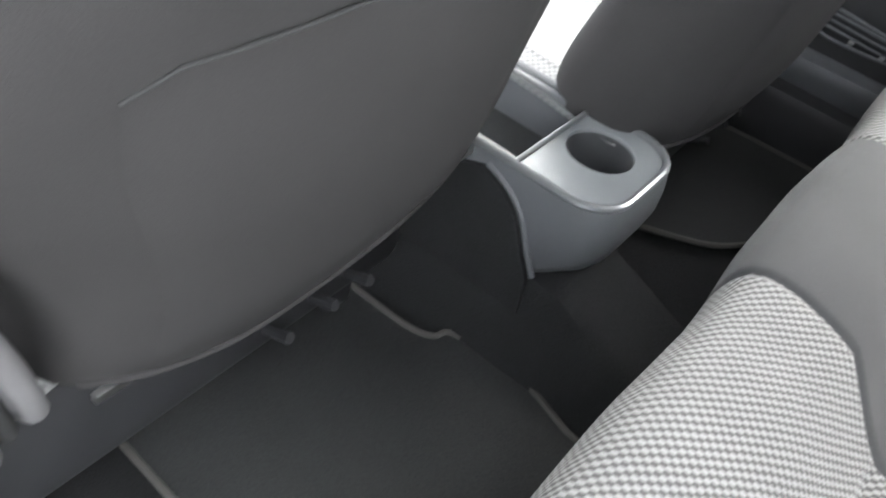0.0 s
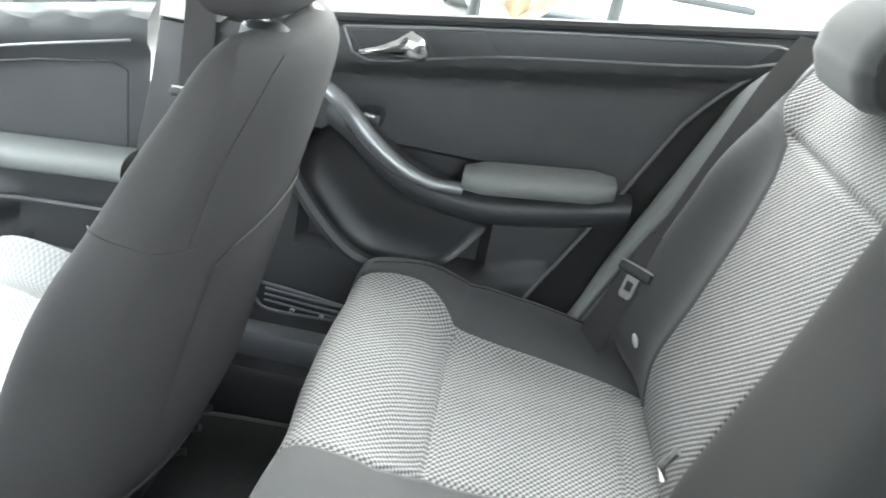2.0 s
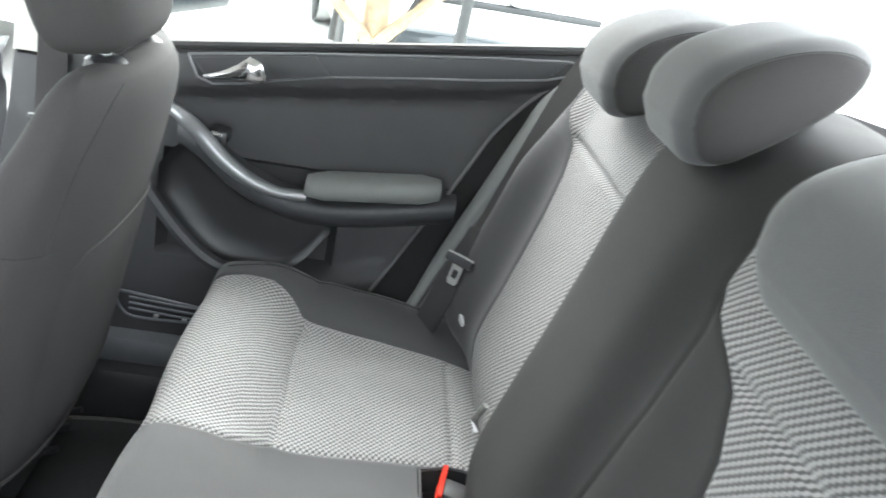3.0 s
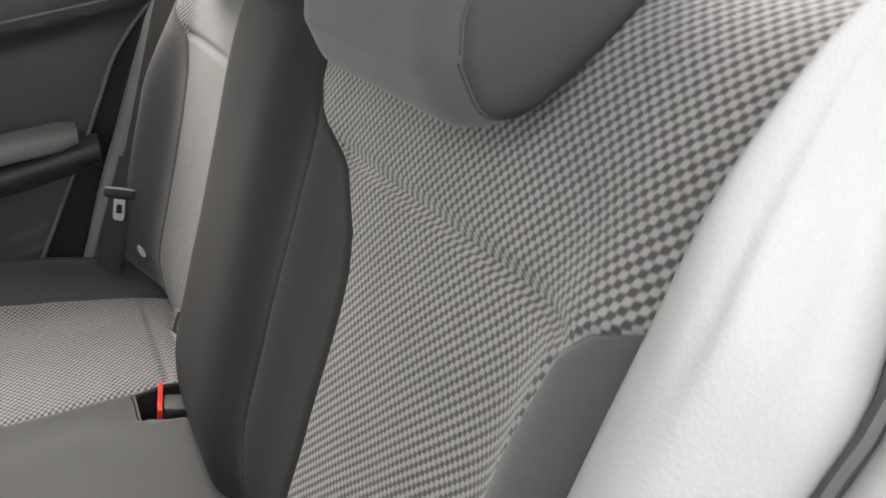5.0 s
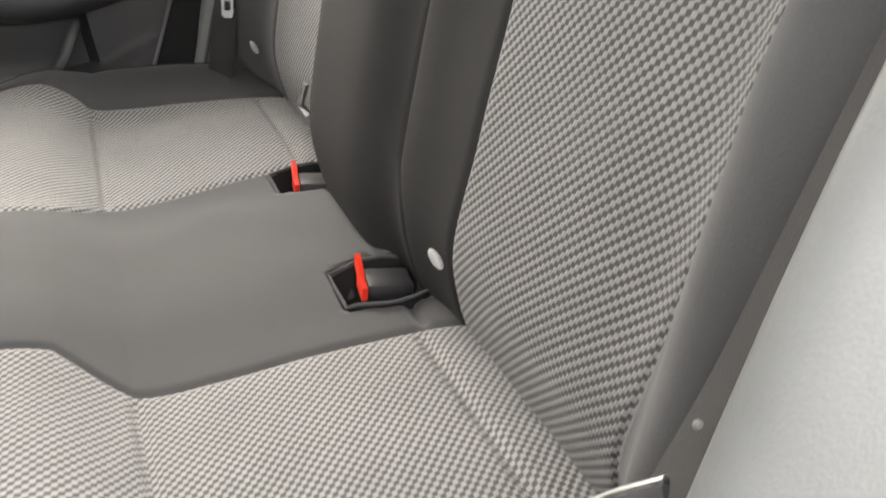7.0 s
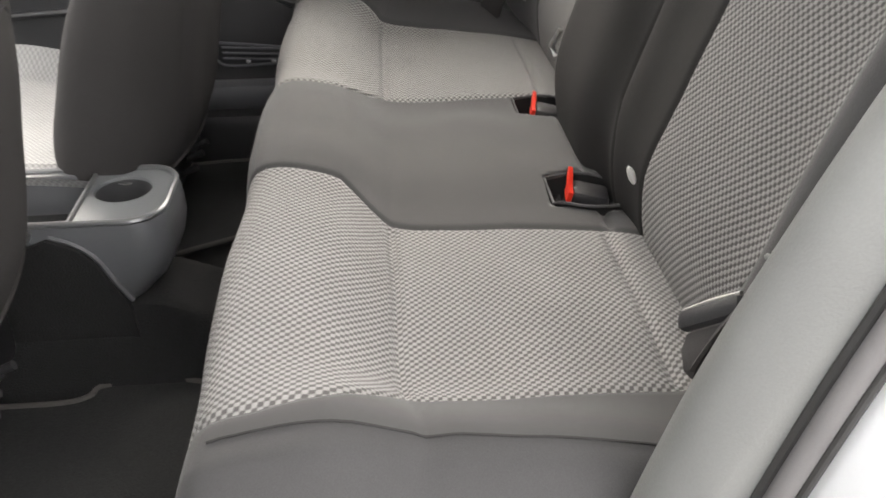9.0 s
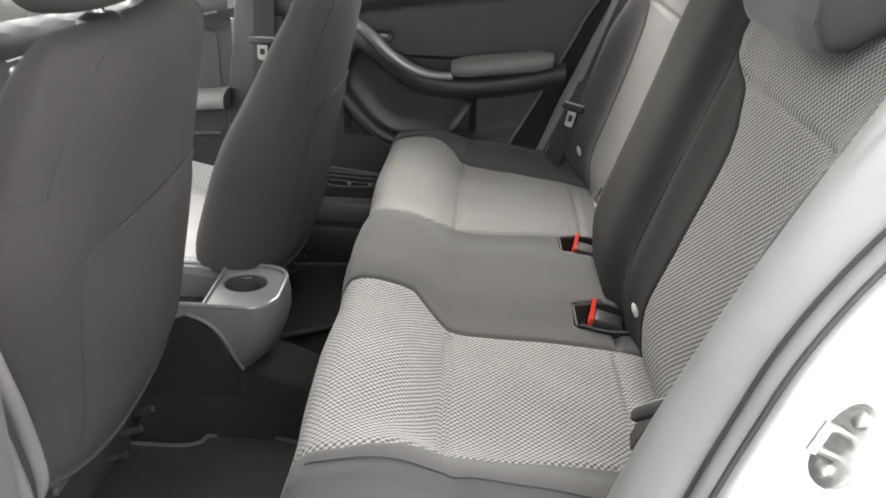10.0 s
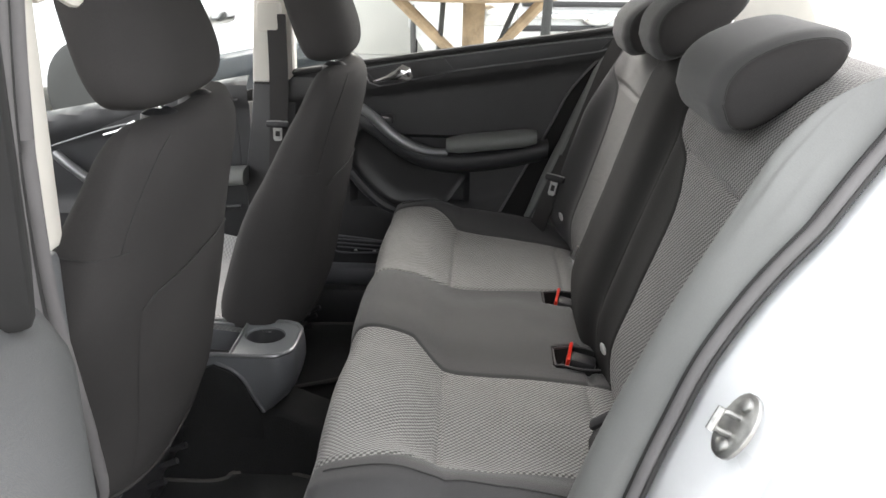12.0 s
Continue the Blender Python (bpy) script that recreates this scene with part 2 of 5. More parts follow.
def upholstery(name, prof, left, right, s0, s1, height, mat, parent, label="", creases=(), seam=0.0032, fine=()):
    """A cloth panel over a profile, between two lines across it, pulled down at its seams and creases.
    left, right: rows of (s, x); height(x, s): how far the padding stands out."""
    ss = set(np.linspace(s0, s1, max(8, int((s1 - s0) / 0.012))).tolist())
    for c in (s0, s1, *creases):
        ss |= {c + d for d in (-0.012, -0.008, -0.005, -0.0025, 0, 0.0025, 0.005, 0.008, 0.012) if s0 <= c + d <= s1}
    ss |= {c for c in (S_FINE if len(fine) else ())}
    ss |= {s for s, _ in (*left, *right) if s0 <= s <= s1}
    ss = sorted(ss)
    width = max(abs(np.interp(s, *zip(*right)) - np.interp(s, *zip(*left))) for s in ss)
    inner = np.linspace(0, 1, max(6, int(width / 0.012)))
    edge = np.array([0, 0.002, 0.004, 0.007, 0.011]) / max(width, 0.03)
    ws = np.unique(np.r_[edge, inner[(inner > edge[-1]) & (inner < 1 - edge[-1])], 1 - edge, fine])
    grid, uv = [], []
    for s in ss:
        a, b = np.interp(s, *zip(*left)), np.interp(s, *zip(*right))
        row, uvrow = [], []
        for w in ws:
            x = a + (b - a) * w
            d = min(w, 1 - w) * abs(b - a)
            off = height(x, s) - seam * math.exp(-((d / 0.0045) ** 2))
            for c in (s0, s1):
                off -= seam * math.exp(-(((s - c) / 0.006) ** 2))
            for c in creases:
                off -= min(1.0, d / 0.014) * seam * 2.0 * math.exp(-(((s - c) / 0.006) ** 2))
            y, z = prof.at(s, off)
            row.append((x, y, z))
            uvrow.append((x, s))
        grid.append(row)
        uv.append(uvrow)
    return part(name, sheet_mesh(grid, uv), mat, parent, label, auto=70)


def tube(name, pts, radius, mat, parent=None, label="", sides=8, flat=1.0, closed=False, up=(0, 0, 1)):
    """A bar along a line, round, or flattened along its second axis; radius a number or one for each point."""
    pts = [Vector(p) for p in pts]
    bm = bmesh.new()
    rings = []
    for i, p in enumerate(pts):
        if closed:
            d = pts[(i + 1) % len(pts)] - pts[i - 1]
        else:
            d = pts[min(i + 1, len(pts) - 1)] - pts[max(i - 1, 0)]
        d.normalize()
        a = d.cross(Vector(up))
        if a.length < 1e-4:
            a = d.cross(Vector((0, 1, 0)))
        a.normalize()
        b = a.cross(d)
        r = radius[i] if isinstance(radius, (list, tuple)) else radius
        rings.append([bm.verts.new(p + a * (r * math.cos(k * 2 * math.pi / sides)) + b * (r * flat * math.sin(k * 2 * math.pi / sides))) for k in range(sides)])
    n = len(rings)
    for i in range(n if closed else n - 1):
        for k in range(sides):
            bm.faces.new((rings[i][k], rings[i][(k + 1) % sides], rings[(i + 1) % n][(k + 1) % sides], rings[(i + 1) % n][k]))
    if not closed:
        bm.faces.new(rings[0][::-1])
        bm.faces.new(rings[-1])
    return part(name, bm, mat, parent, label)


def loft(name, rings, mat, parent=None, label="", caps=True, auto=45):
    """A skin over closed rings of equal count."""
    bm = bmesh.new()
    vs = [[bm.verts.new(p) for p in r] for r in rings]
    n = len(vs[0])
    for a, b in zip(vs, vs[1:]):
        for k in range(n):
            bm.faces.new((a[k], a[(k + 1) % n], b[(k + 1) % n], b[k]))
    if caps:
        bm.faces.new(vs[0][::-1])
        bm.faces.new(vs[-1])
    return part(name, bm, mat, parent, label, auto=auto)


def block(name, lo, hi, mat, parent=None, label="", bevel=0.004, segments=2, m=None):
    """A box from corner to corner with rounded edges."""
    bm = bmesh.new()
    bmesh.ops.create_cube(bm, size=1)
    size, mid = [b - a for a, b in zip(lo, hi)], [(a + b) / 2 for a, b in zip(lo, hi)]
    for v in bm.verts:
        v.co = Vector([c * s + o for c, s, o in zip(v.co, size, mid)])
    if bevel:
        bmesh.ops.bevel(bm, geom=bm.edges[:], offset=min(bevel, 0.45 * min(size)), segments=segments, profile=0.5, affect="EDGES")
    if m:
        bmesh.ops.transform(bm, matrix=m, verts=bm.verts)
    return part(name, bm, mat, parent, label)


def plate(name, outline, depth, mat, parent=None, label="", bevel=0.003, m=None, smooth=True):
    """A flat outline in x-y given a thickness along z, with eased edges."""
    bm = bmesh.new()
    f = bm.faces.new([bm.verts.new((x, y, 0)) for x, y in outline])
    up = bmesh.ops.extrude_face_region(bm, geom=[f])
    bmesh.ops.translate(bm, vec=(0, 0, depth), verts=[v for v in up["geom"] if isinstance(v, bmesh.types.BMVert)])
    if bevel:
        rim = [e for e in bm.edges if all(v.co.z > depth * 0.5 for v in e.verts)] if depth > 0 else [e for e in bm.edges if all(v.co.z < depth * 0.5 for v in e.verts)]
        bmesh.ops.bevel(bm, geom=rim, offset=bevel, segments=2, profile=0.5, affect="EDGES")
    if m:
        bmesh.ops.transform(bm, matrix=m, verts=bm.verts)
    return part(name, bm, mat, parent, label, smooth=smooth)


# A plate's x-y as y-z of the car: its depth goes to -x (right-hand side) or +x (left-hand side).
def side_plane(x, sign=-1):
    return Matrix(((0, 0, -1, x), (1, 0, 0, 0), (0, 1, 0, 0), (0, 0, 0, 1))) if sign < 0 else Matrix(((0, 0, 1, x), (1, 0, 0, 0), (0, 1, 0, 0), (0, 0, 0, 1)))


def mirror(ob):
    """Turns a thing's meshes over to the other side of the car."""
    for o in (ob, *ob.children_recursive):
        if o.type == "MESH":
            o.data.transform(Matrix.Diagonal((-1, 1, 1, 1)))
            o.data.flip_normals()
    return ob


# ---------------------------------------------------------------- structure: ground, floor, roof, body side
bm = bmesh.new()
bmesh.ops.create_grid(bm, x_segments=24, y_segments=24, size=400)
ground = part("ground", bm, M_ASPHALT)
ground.location.z = -0.32
tagged(ground, "pale worn concrete of the open yard", "ground", kind="structure")

floor_rows = []
for y in np.linspace(-0.45, 1.25, 30):
    row = []
    for x in np.linspace(-0.74, 0.74, 110):
        hump = 0.125 * (1 - ease(0.055, 0.125, abs(x - 0.015))) * (1 - 0.55 * ease(0.24, 0.02, y))
        row.append((x, y, -0.005 + hump * ease(-0.3, 0.05, y) * 1.0 + 0.09 * ease(0.62, 0.72, abs(x)) + 0.003 * noise.noise((x * 8, y * 8, 0)) - 0.003))
    floor_rows.append(row)
floor = part("floor", sheet_mesh(floor_rows, [[(p[0], p[1]) for p in r] for r in floor_rows]), M_CARPET)
tagged(floor, "black carpeted car floor with a raised tunnel", "floor", kind="structure")

block("floor_pan", (-0.78, -1.3, -0.12), (0.78, 1.5, -0.06), M_PLASTIC, floor)

# Headliner with a shallow crown.
rows = []
for y in np.linspace(-0.66, 1.0, 16):
    rows.append([(x, y, 1.10 + 0.03 * (1 - (x / 0.66) ** 2) - 0.13 * ease(0.45, 1.0, y) - 0.10 * ease(-0.35, -1.0, y)) for x in np.linspace(-0.66, 0.66, 20)])
ceiling = part("ceiling", sheet_mesh(rows, [[(p[0], p[1]) for p in r] for r in rows]), M_HEADLINER)
tagged(ceiling, "pale cloth headliner under the roof", "headliner", kind="structure")
rows = [[(p[0] * 1.12, p[1] * 1.05, p[2] + 0.035) for p in r] for r in rows]
roof_skin = part("roof_skin", sheet_mesh(rows, [[(p[0], p[1]) for p in r] for r in rows]), M_PAINT)
tagged(roof_skin, "silver painted steel roof of the car", "roof", kind="structure")

# Opening of the rear left door: the line of its rear edge, from the sill up to the roof.
OPENING = curve_pts([(-0.235, 0.02), (-0.288, 0.2), (-0.315, 0.33), (-0.340, 0.42), (-0.366, 0.50), (-0.397, 0.582), (-0.447, 0.668), (-0.520, 0.760), (-0.590, 0.840), (-0.645, 0.91), (-0.640, 0.965), (-0.55, 1.02), (-0.38, 1.065), (0.1, 1.09)], 8)
quarter = thing("rear_quarter_panel", "silver painted rear body side round the open doorway", "car body", kind="structure")
grid = []
for i, (y, z) in enumerate(OPENING):
    t = OPENING[min(i + 1, len(OPENING) - 1)] - OPENING[max(i - 1, 0)]
    t = t / np.linalg.norm(t)
    ny, nz = -t[1], t[0]
    if z > 0.95:
        ny *= 0.6
    row = []
    for x, out in ((-0.70, 0.02), (-0.712, 0.022), (-0.735, 0.024), (-0.775, 0.032), (-0.80, 0.04), (-0.815, 0.055), (-0.822, 0.066), (-0.845, 0.073), (-0.858, 0.085), (-0.862, 0.13), (-0.86, 0.30), (-0.85, 0.6)):
        x2 = x + max(0, z - 0.72) * 0.42
        row.append((x2, y + ny * out * (1 if ny < 0 else 1), z + nz * out * 0.9))
    grid.append(row)
part("jamb", sheet_mesh(grid, [[(p[0], p[1]) for p in r] for r in grid]), M_PAINT, quarter)
seal = tube("weather_seal", [(-0.7055 + max(0, z - 0.72) * 0.42, y - 0.006, z) for y, z in OPENING], 0.0085, M_SEAL, None, sides=12)
tagged(seal, "grey flocked weather seal round the doorway", "door seal", kind="structure")
lip = tube("seal_trim", [(-0.6945 + max(0, z - 0.72) * 0.42, y - 0.002, z) for y, z in OPENING], 0.0045, M_RUBBER, None, sides=8)
tagged(lip, "thin black rubber lip of the doorway seal", "trim", kind="structure")
edge_line = tube("seal_edge", [(-0.7150 + max(0, z - 0.72) * 0.42, y - 0.010, z) for y, z in OPENING], 0.0028, M_RUBBER, None, sides=8)
tagged(edge_line, "black outer edge of the doorway seal", "trim", kind="structure")

# B pillar at the front of the doorway, with its seals.
pillar = thing("pillar_left", "cream trimmed pillar with grey seals beside the front seat", "pillar", kind="structure")
block("upper_trim", (-0.688, 0.288, 0.655), (-0.632, 0.37, 1.10), M_CREAM, pillar, "cream plastic upper trim", 0.015)
block("lower_trim", (-0.70, 0.292, 0.05), (-0.64, 0.40, 0.655), M_PLASTIC_GREY, pillar, "", 0.012)
block("outer_panel", (-0.80, 0.31, 0.02), (-0.735, 0.42, 1.08), M_PAINT, pillar, "silver painted steel", 0.012)
# The seals swing inboard round the foot of the pillar.
for k, (r, mt, lab) in enumerate(((0.0095, M_SEAL, "grey door seal"), (0.008, M_RUBBER, "black door seal"), (0.010, M_SEAL, "grey door seal"), (0.009, M_RUBBER, "black door seal"))):
    line = [(-0.535, 0.40, 0.20), (-0.548, 0.325, 0.27), (-0.578, 0.312, 0.38), (-0.628, 0.298, 0.48), (-0.676, 0.288, 0.60), (-0.698, 0.282, 0.72), (-0.70, 0.278, 0.85), (-0.68, 0.27, 1.06)]
    tube("seal", curve_pts([(px - 0.012 - 0.018 * k, py + 0.004 * (k % 2), pz - 0.010 * k) for px, py, pz in line], 5), r, mt, pillar, lab, 10)
hook = [(-0.64, 0.29, 0.92), (-0.622, 0.275, 0.925), (-0.608, 0.262, 0.915), (-0.60, 0.262, 0.932)]
tube("hook", curve_pts(hook, 5), 0.008, M_CREAM, pillar)

# Sill, right-hand body side below and above the doors.
sill = thing("sill_left", "black plastic sill under the open doorway", "sill", kind="structure")
block("cover", (-0.80, -0.3, -0.06), (-0.66, 1.2, 0.045), M_PLASTIC, sill, "", 0.02)
sill_r = thing("sill_right", "dark plastic sill under the closed doors", "sill", kind="structure")
block("cover", (0.625, -0.42, -0.06), (0.72, 1.2, 0.105), M_PLASTIC, sill_r, "", 0.02)
block("lip", (0.655, -0.3, 0.10), (0.72, 1.2, 0.155), M_PLASTIC_GREY, sill_r, "", 0.014)
header = thing("roof_rail_right", "pale trimmed roof rail above the side windows", "roof rail", kind="structure")
tube("rail", [(0.64, -0.62, 0.98), (0.64, -0.3, 1.07), (0.645, 0.2, 1.09), (0.64, 0.7, 1.05), (0.6, 1.0, 0.97)], 0.03, M_HEADLINER, header, sides=10)
header_l = thing("roof_rail_left", "pale trimmed roof rail above the doorway", "roof rail", kind="structure")
tube("rail", [(-0.63, -0.5, 1.03), (-0.635, -0.2, 1.075), (-0.64, 0.2, 1.09), (-0.63, 0.7, 1.05), (-0.6, 1.0, 0.97)], 0.028, M_HEADLINER, header_l, sides=10)

# ---------------------------------------------------------------- rear bench: cushion
CUSHION = Profile([(-0.44, 0.262), (-0.40, 0.276), (-0.353, 0.284), (-0.25, 0.288), (-0.18, 0.288), (-0.115, 0.295), (-0.06, 0.331), (-0.02, 0.343), (0.015, 0.346), (0.036, 0.336), (0.048, 0.30), (0.048, 0.25), (0.040, 0.16), (0.025, 0.05)])
S = CUSHION.s_at_y
s_top, s_end = S(-0.44), CUSHION.length
sy = {y: S(y) for y in (-0.353, -0.115, -0.06)}
s_front = float(CUSHION.s[np.argmax(CUSHION.p[:, 0])])
sf = S(-0.01)


BOLSTER = [(-0.42, 0.008), (-0.36, 0.020), (-0.30, 0.036), (-0.22, 0.050), (-0.15, 0.056), (-0.09, 0.050), (-0.04, 0.026), (0.0, 0.010), (0.04, 0.0)]


def cushion_height(x, s):
    side = abs(x - 0.0)
    y = float(np.interp(s, CUSHION.s, CUSHION.p[:, 0])) if s < s_front else 0.05
    out = float(np.interp(y, *zip(*BOLSTER))) * math.exp(-(((side - 0.59) / 0.078) ** 2))
    out -= 0.04 * float(ease(0.615, 0.665, side))
    out += 0.006 * math.sin(math.pi * min(1, max(0, (side - 0.2) / 0.3))) * (1 if 0.2 < side < 0.5 else 0)
    out += 0.009 * math.exp(-((x / 0.13) ** 4))
    return out + 0.0012 * noise.noise((x * 14, s * 14, 3)) - sunk(x, y)


# Two slots sunk into the cushion for the buckles, wider towards the backrest.
SLOTS = (-0.118, 0.160)
SLOT_X = [xc + sg * (w + d) for xc in SLOTS for sg in (-1, 1) for w in (0.033, 0.045) for d in (-0.002, 0.0, 0.002)]
S_FINE = [S(-0.304) + d for d in np.arange(0, 0.10, 0.004)]


def slot_half(y):
    return 0.032 + 0.012 * float(ease(-0.31, -0.35, y)) - 0.012 * float(ease(-0.36, -0.40, y))


def sunk(x, y):
    deep = 0.0
    for xc in SLOTS:
        inside = float(ease(slot_half(y) + 0.0025, slot_half(y) - 0.0025, abs(x - xc))) * float(ease(-0.305, -0.309, y)) * float(ease(-0.402, -0.394, y))
        deep = max(deep, 0.04 * inside)
    return deep


inner = [(s_top, 0.212), (sy[-0.353], 0.208), (S(-0.25), 0.200), (sy[-0.115], 0.193), (sy[-0.06], 0.145), (sf, 0.140), (S(0.025), 0.135), (s_end, 0.135)]
outer = [(s_top, 0.475), (sy[-0.353], 0.492), (S(-0.25), 0.503), (sy[-0.115] + 0.01, 0.518), (sy[-0.06] + 0.01, 0.556), (sf, 0.566), (S(0.025), 0.568), (s_end, 0.575)]
edge = [(s_top, 0.655), (s_end, 0.655)]


def left_of(rows):
    return [(s, -x) for s, x in rows]


rear_bench = thing("rear_bench", "dark cloth rear bench with pale woven seat panels", "car seat")
bench = block("cushion", (-0.645, -0.43, 0.0), (0.645, 0.02, 0.245), M_PLASTIC, rear_bench, "", 0.03)
creases = (sy[-0.353], sy[-0.115])
upholstery("woven_panel", CUSHION, left_of(outer), left_of(inner), s_top, s_end, cushion_height, M_WEAVE, bench, "pale grey basket-woven cloth", creases)
upholstery("woven_panel", CUSHION, inner, outer, s_top, s_end, cushion_height, M_WEAVE, bench, "pale grey basket-woven cloth", creases)
upholstery("centre_panel", CUSHION, left_of(inner), inner, s_top, s_end, cushion_height, M_CLOTH, bench, "plain dark grey cloth", (sy[-0.353] - 0.01,), fine=[(x + 0.2085) / 0.417 for x in SLOT_X if x < 0.208])
upholstery("bolster", CUSHION, left_of(edge), left_of(outer), s_top, s_end, cushion_height, M_CLOTH, bench, "plain dark grey cloth")
upholstery("bolster", CUSHION, outer, edge, s_top, s_end, cushion_height, M_CLOTH, bench, "plain dark grey cloth")
for sgn in (-1, 1):
    rim = [(0.594 * sgn, *CUSHION.at(s, cushion_height(0.594 * sgn, s) + 0.0012)) for s in np.linspace(S(-0.33), S(0.02), 40)]
    tube("stitch_line", rim, 0.0011, M_SEAM, bench, "", 5)

# ---------------------------------------------------------------- rear bench: backrest in two parts
BACK = Profile([(-0.40, 0.255), (-0.388, 0.31), (-0.388, 0.37), (-0.414, 0.46), (-0.446, 0.56), (-0.474, 0.65), (-0.494, 0.715), (-0.515, 0.77), (-0.548, 0.815), (-0.60, 0.838), (-0.68, 0.835), (-0.75, 0.80)][::-1])
B = BACK.s_at_z
BL = BACK.length


def at_z(z):
    k = np.argmin(abs(BACK.p[:, 1] - z) + (BACK.p[:, 0] < -0.60) * 9)
    return float(BACK.s[k])


b_low, b36, b45, b57, b63, b68, b72, b80 = (at_z(z) for z in (0.27, 0.36, 0.45, 0.57, 0.63, 0.68, 0.72, 0.81))


def back_height(x, s):
    side = abs(x)
    on = float(ease(b80, b57, s))
    out = 0.045 * math.exp(-(((side - 0.565) / 0.045) ** 2)) * on * float(ease(BL, BL - 0.1, s))
    out -= 0.03 * float(ease(0.595, 0.645, side))
    mid = math.exp(-(((x - 0.045) / 0.125) ** 6))
    out += 0.032 * mid * float(ease(b80 - 0.1, b72, s))
    out += 0.010 * math.exp(-(((x + 0.135) / 0.035) ** 2)) * on
    return out + 0.0012 * noise.noise((x * 12, s * 12, 9))


tilt = Matrix.Translation((0, -0.43, 0.27)) @ pose(0, 0, 0, 19, 0, 0)
back60 = block("backrest", (-0.60, -0.10, 0.0), (0.155, -0.035, 0.53), M_PLASTIC, rear_bench, "wide folding part, dark cloth", 0.02, m=tilt)
back40 = block("backrest", (0.175, -0.10, 0.0), (0.60, -0.035, 0.53), M_PLASTIC, rear_bench, "narrow folding part, dark cloth", 0.02, m=tilt)


def split_x(s):
    """Where the two backrest parts meet, by the length along the profile."""
    return float(np.interp(s, [0, b72, b57, b45, BL], [0.150, 0.152, 0.174, 0.186, 0.182]))


SPLIT_S = (0, b72, b57, b45, BL)
l_out = [(0, -0.60), (b80, -0.602), (b72, -0.602), (at_z(0.705), -0.60), (at_z(0.698), -0.588), (at_z(0.69), -0.565), (at_z(0.676), -0.549), (b63, -0.541), (b57, -0.528), (at_z(0.49), -0.519), (b45, -0.510), (b36, -0.490), (BL, -0.48)]
l_in = [(0, -0.098), (b72, -0.100), (at_z(0.70), -0.118), (at_z(0.67), -0.195), (b63, -0.231), (at_z(0.60), -0.242), (b57, -0.244), (b45, -0.235), (b36, -0.222), (BL, -0.222)]
l_seam = [(0, -0.098), (b72, -0.100), (b68, -0.116), (at_z(0.60), -0.120), (b57, -0.115), (b45, -0.106), (at_z(0.40), -0.108), (b36, -0.130), (BL, -0.14)]
l_edge = [(0, -0.625), (b72, -0.618), (b57, -0.608), (BL, -0.59)]
upholstery("woven_panel", BACK, l_out, l_in, 0, BL, back_height, M_WEAVE_SHADED, back60, "grey basket-woven cloth", (b68,))
upholstery("inner_bolster", BACK, l_in, l_seam, b72, BL, back_height, M_CLOTH_SHADED, back60)
upholstery("centre_panel", BACK, l_seam, [(v, split_x(v) - 0.005) for v in SPLIT_S], 0, BL, back_height, M_CLOTH_SHADED, back60, "plain dark grey cloth")
upholstery("outer_bolster", BACK, l_edge, l_out, 0, BL, back_height, M_CLOTH, back60)


def flank(gap, parent):
    """The cloth side wall of a backrest part at the split."""
    grid = []
    for v in np.linspace(0, BL, 40):
        x0 = split_x(v) - gap
        y, z = BACK.at(v, back_height(x0, v) - 0.003)
        grid.append([(x0, y, z), (x0 + 0.004, y - 0.03, z), (x0 + 0.004, y - 0.09, z - 0.01)])
    return part("side_wall", sheet_mesh(grid, [[(p[0], p[2]) for p in r] for r in grid]), M_CLOTH_WARM, parent)


flank(0.004, back60)
SPLIT = 0.178
r_in = [(v, split_x(v) + 0.006) for v in SPLIT_S]
b69 = at_z(0.695)
r_out = [(0, 0.58), (b80, 0.575), (b72, 0.57), (at_z(0.705), 0.56), (b69 + 0.004, 0.538), (at_z(0.67), 0.502), (b63, 0.478), (b57, 0.462), (b45, 0.450), (b36, 0.453), (BL, 0.455)]
upholstery("woven_panel", BACK, r_in, r_out, 0, BL, lambda x, s: back_height(x, s) if x > 0.24 else back_height(0.24, s), M_WEAVE_SHADED, back40, "grey basket-woven cloth", (b68,))
upholstery("outer_bolster", BACK, r_out, [(s, -x) for s, x in l_edge], 0, BL, back_height, M_CLOTH, back40)

tube("cargo_strap", [(SPLIT + 0.03, -0.372, 0.345), (SPLIT + 0.035, -0.366, 0.36), (SPLIT + 0.03, -0.377, 0.385)], 0.005, M_STEEL, back40, "small bright strap clip", 6)

# Side bolsters between the backrest and the doors, in grained vinyl.
VINYL_IN_L = [(-0.25, 0.24), (-0.285, 0.37), (-0.312, 0.452), (-0.341, 0.526), (-0.371, 0.596), (-0.406, 0.669), (-0.444, 0.745), (-0.476, 0.799), (-0.52, 0.84), (-0.59, 0.865), (-0.68, 0.87)]
VINYL_IN_R = [(-0.255, 0.24), (-0.296, 0.337), (-0.325, 0.405), (-0.358, 0.478), (-0.396, 0.553), (-0.436, 0.638), (-0.477, 0.712), (-0.517, 0.762), (-0.554, 0.787), (-0.60, 0.80), (-0.68, 0.805)]
VINYL_OUT_L = [(-0.247, 0.22), (-0.296, 0.345), (-0.326, 0.425), (-0.361, 0.50), (-0.393, 0.572), (-0.432, 0.645), (-0.480, 0.715), (-0.523, 0.768), (-0.573, 0.822), (-0.64, 0.86), (-0.72, 0.87)]
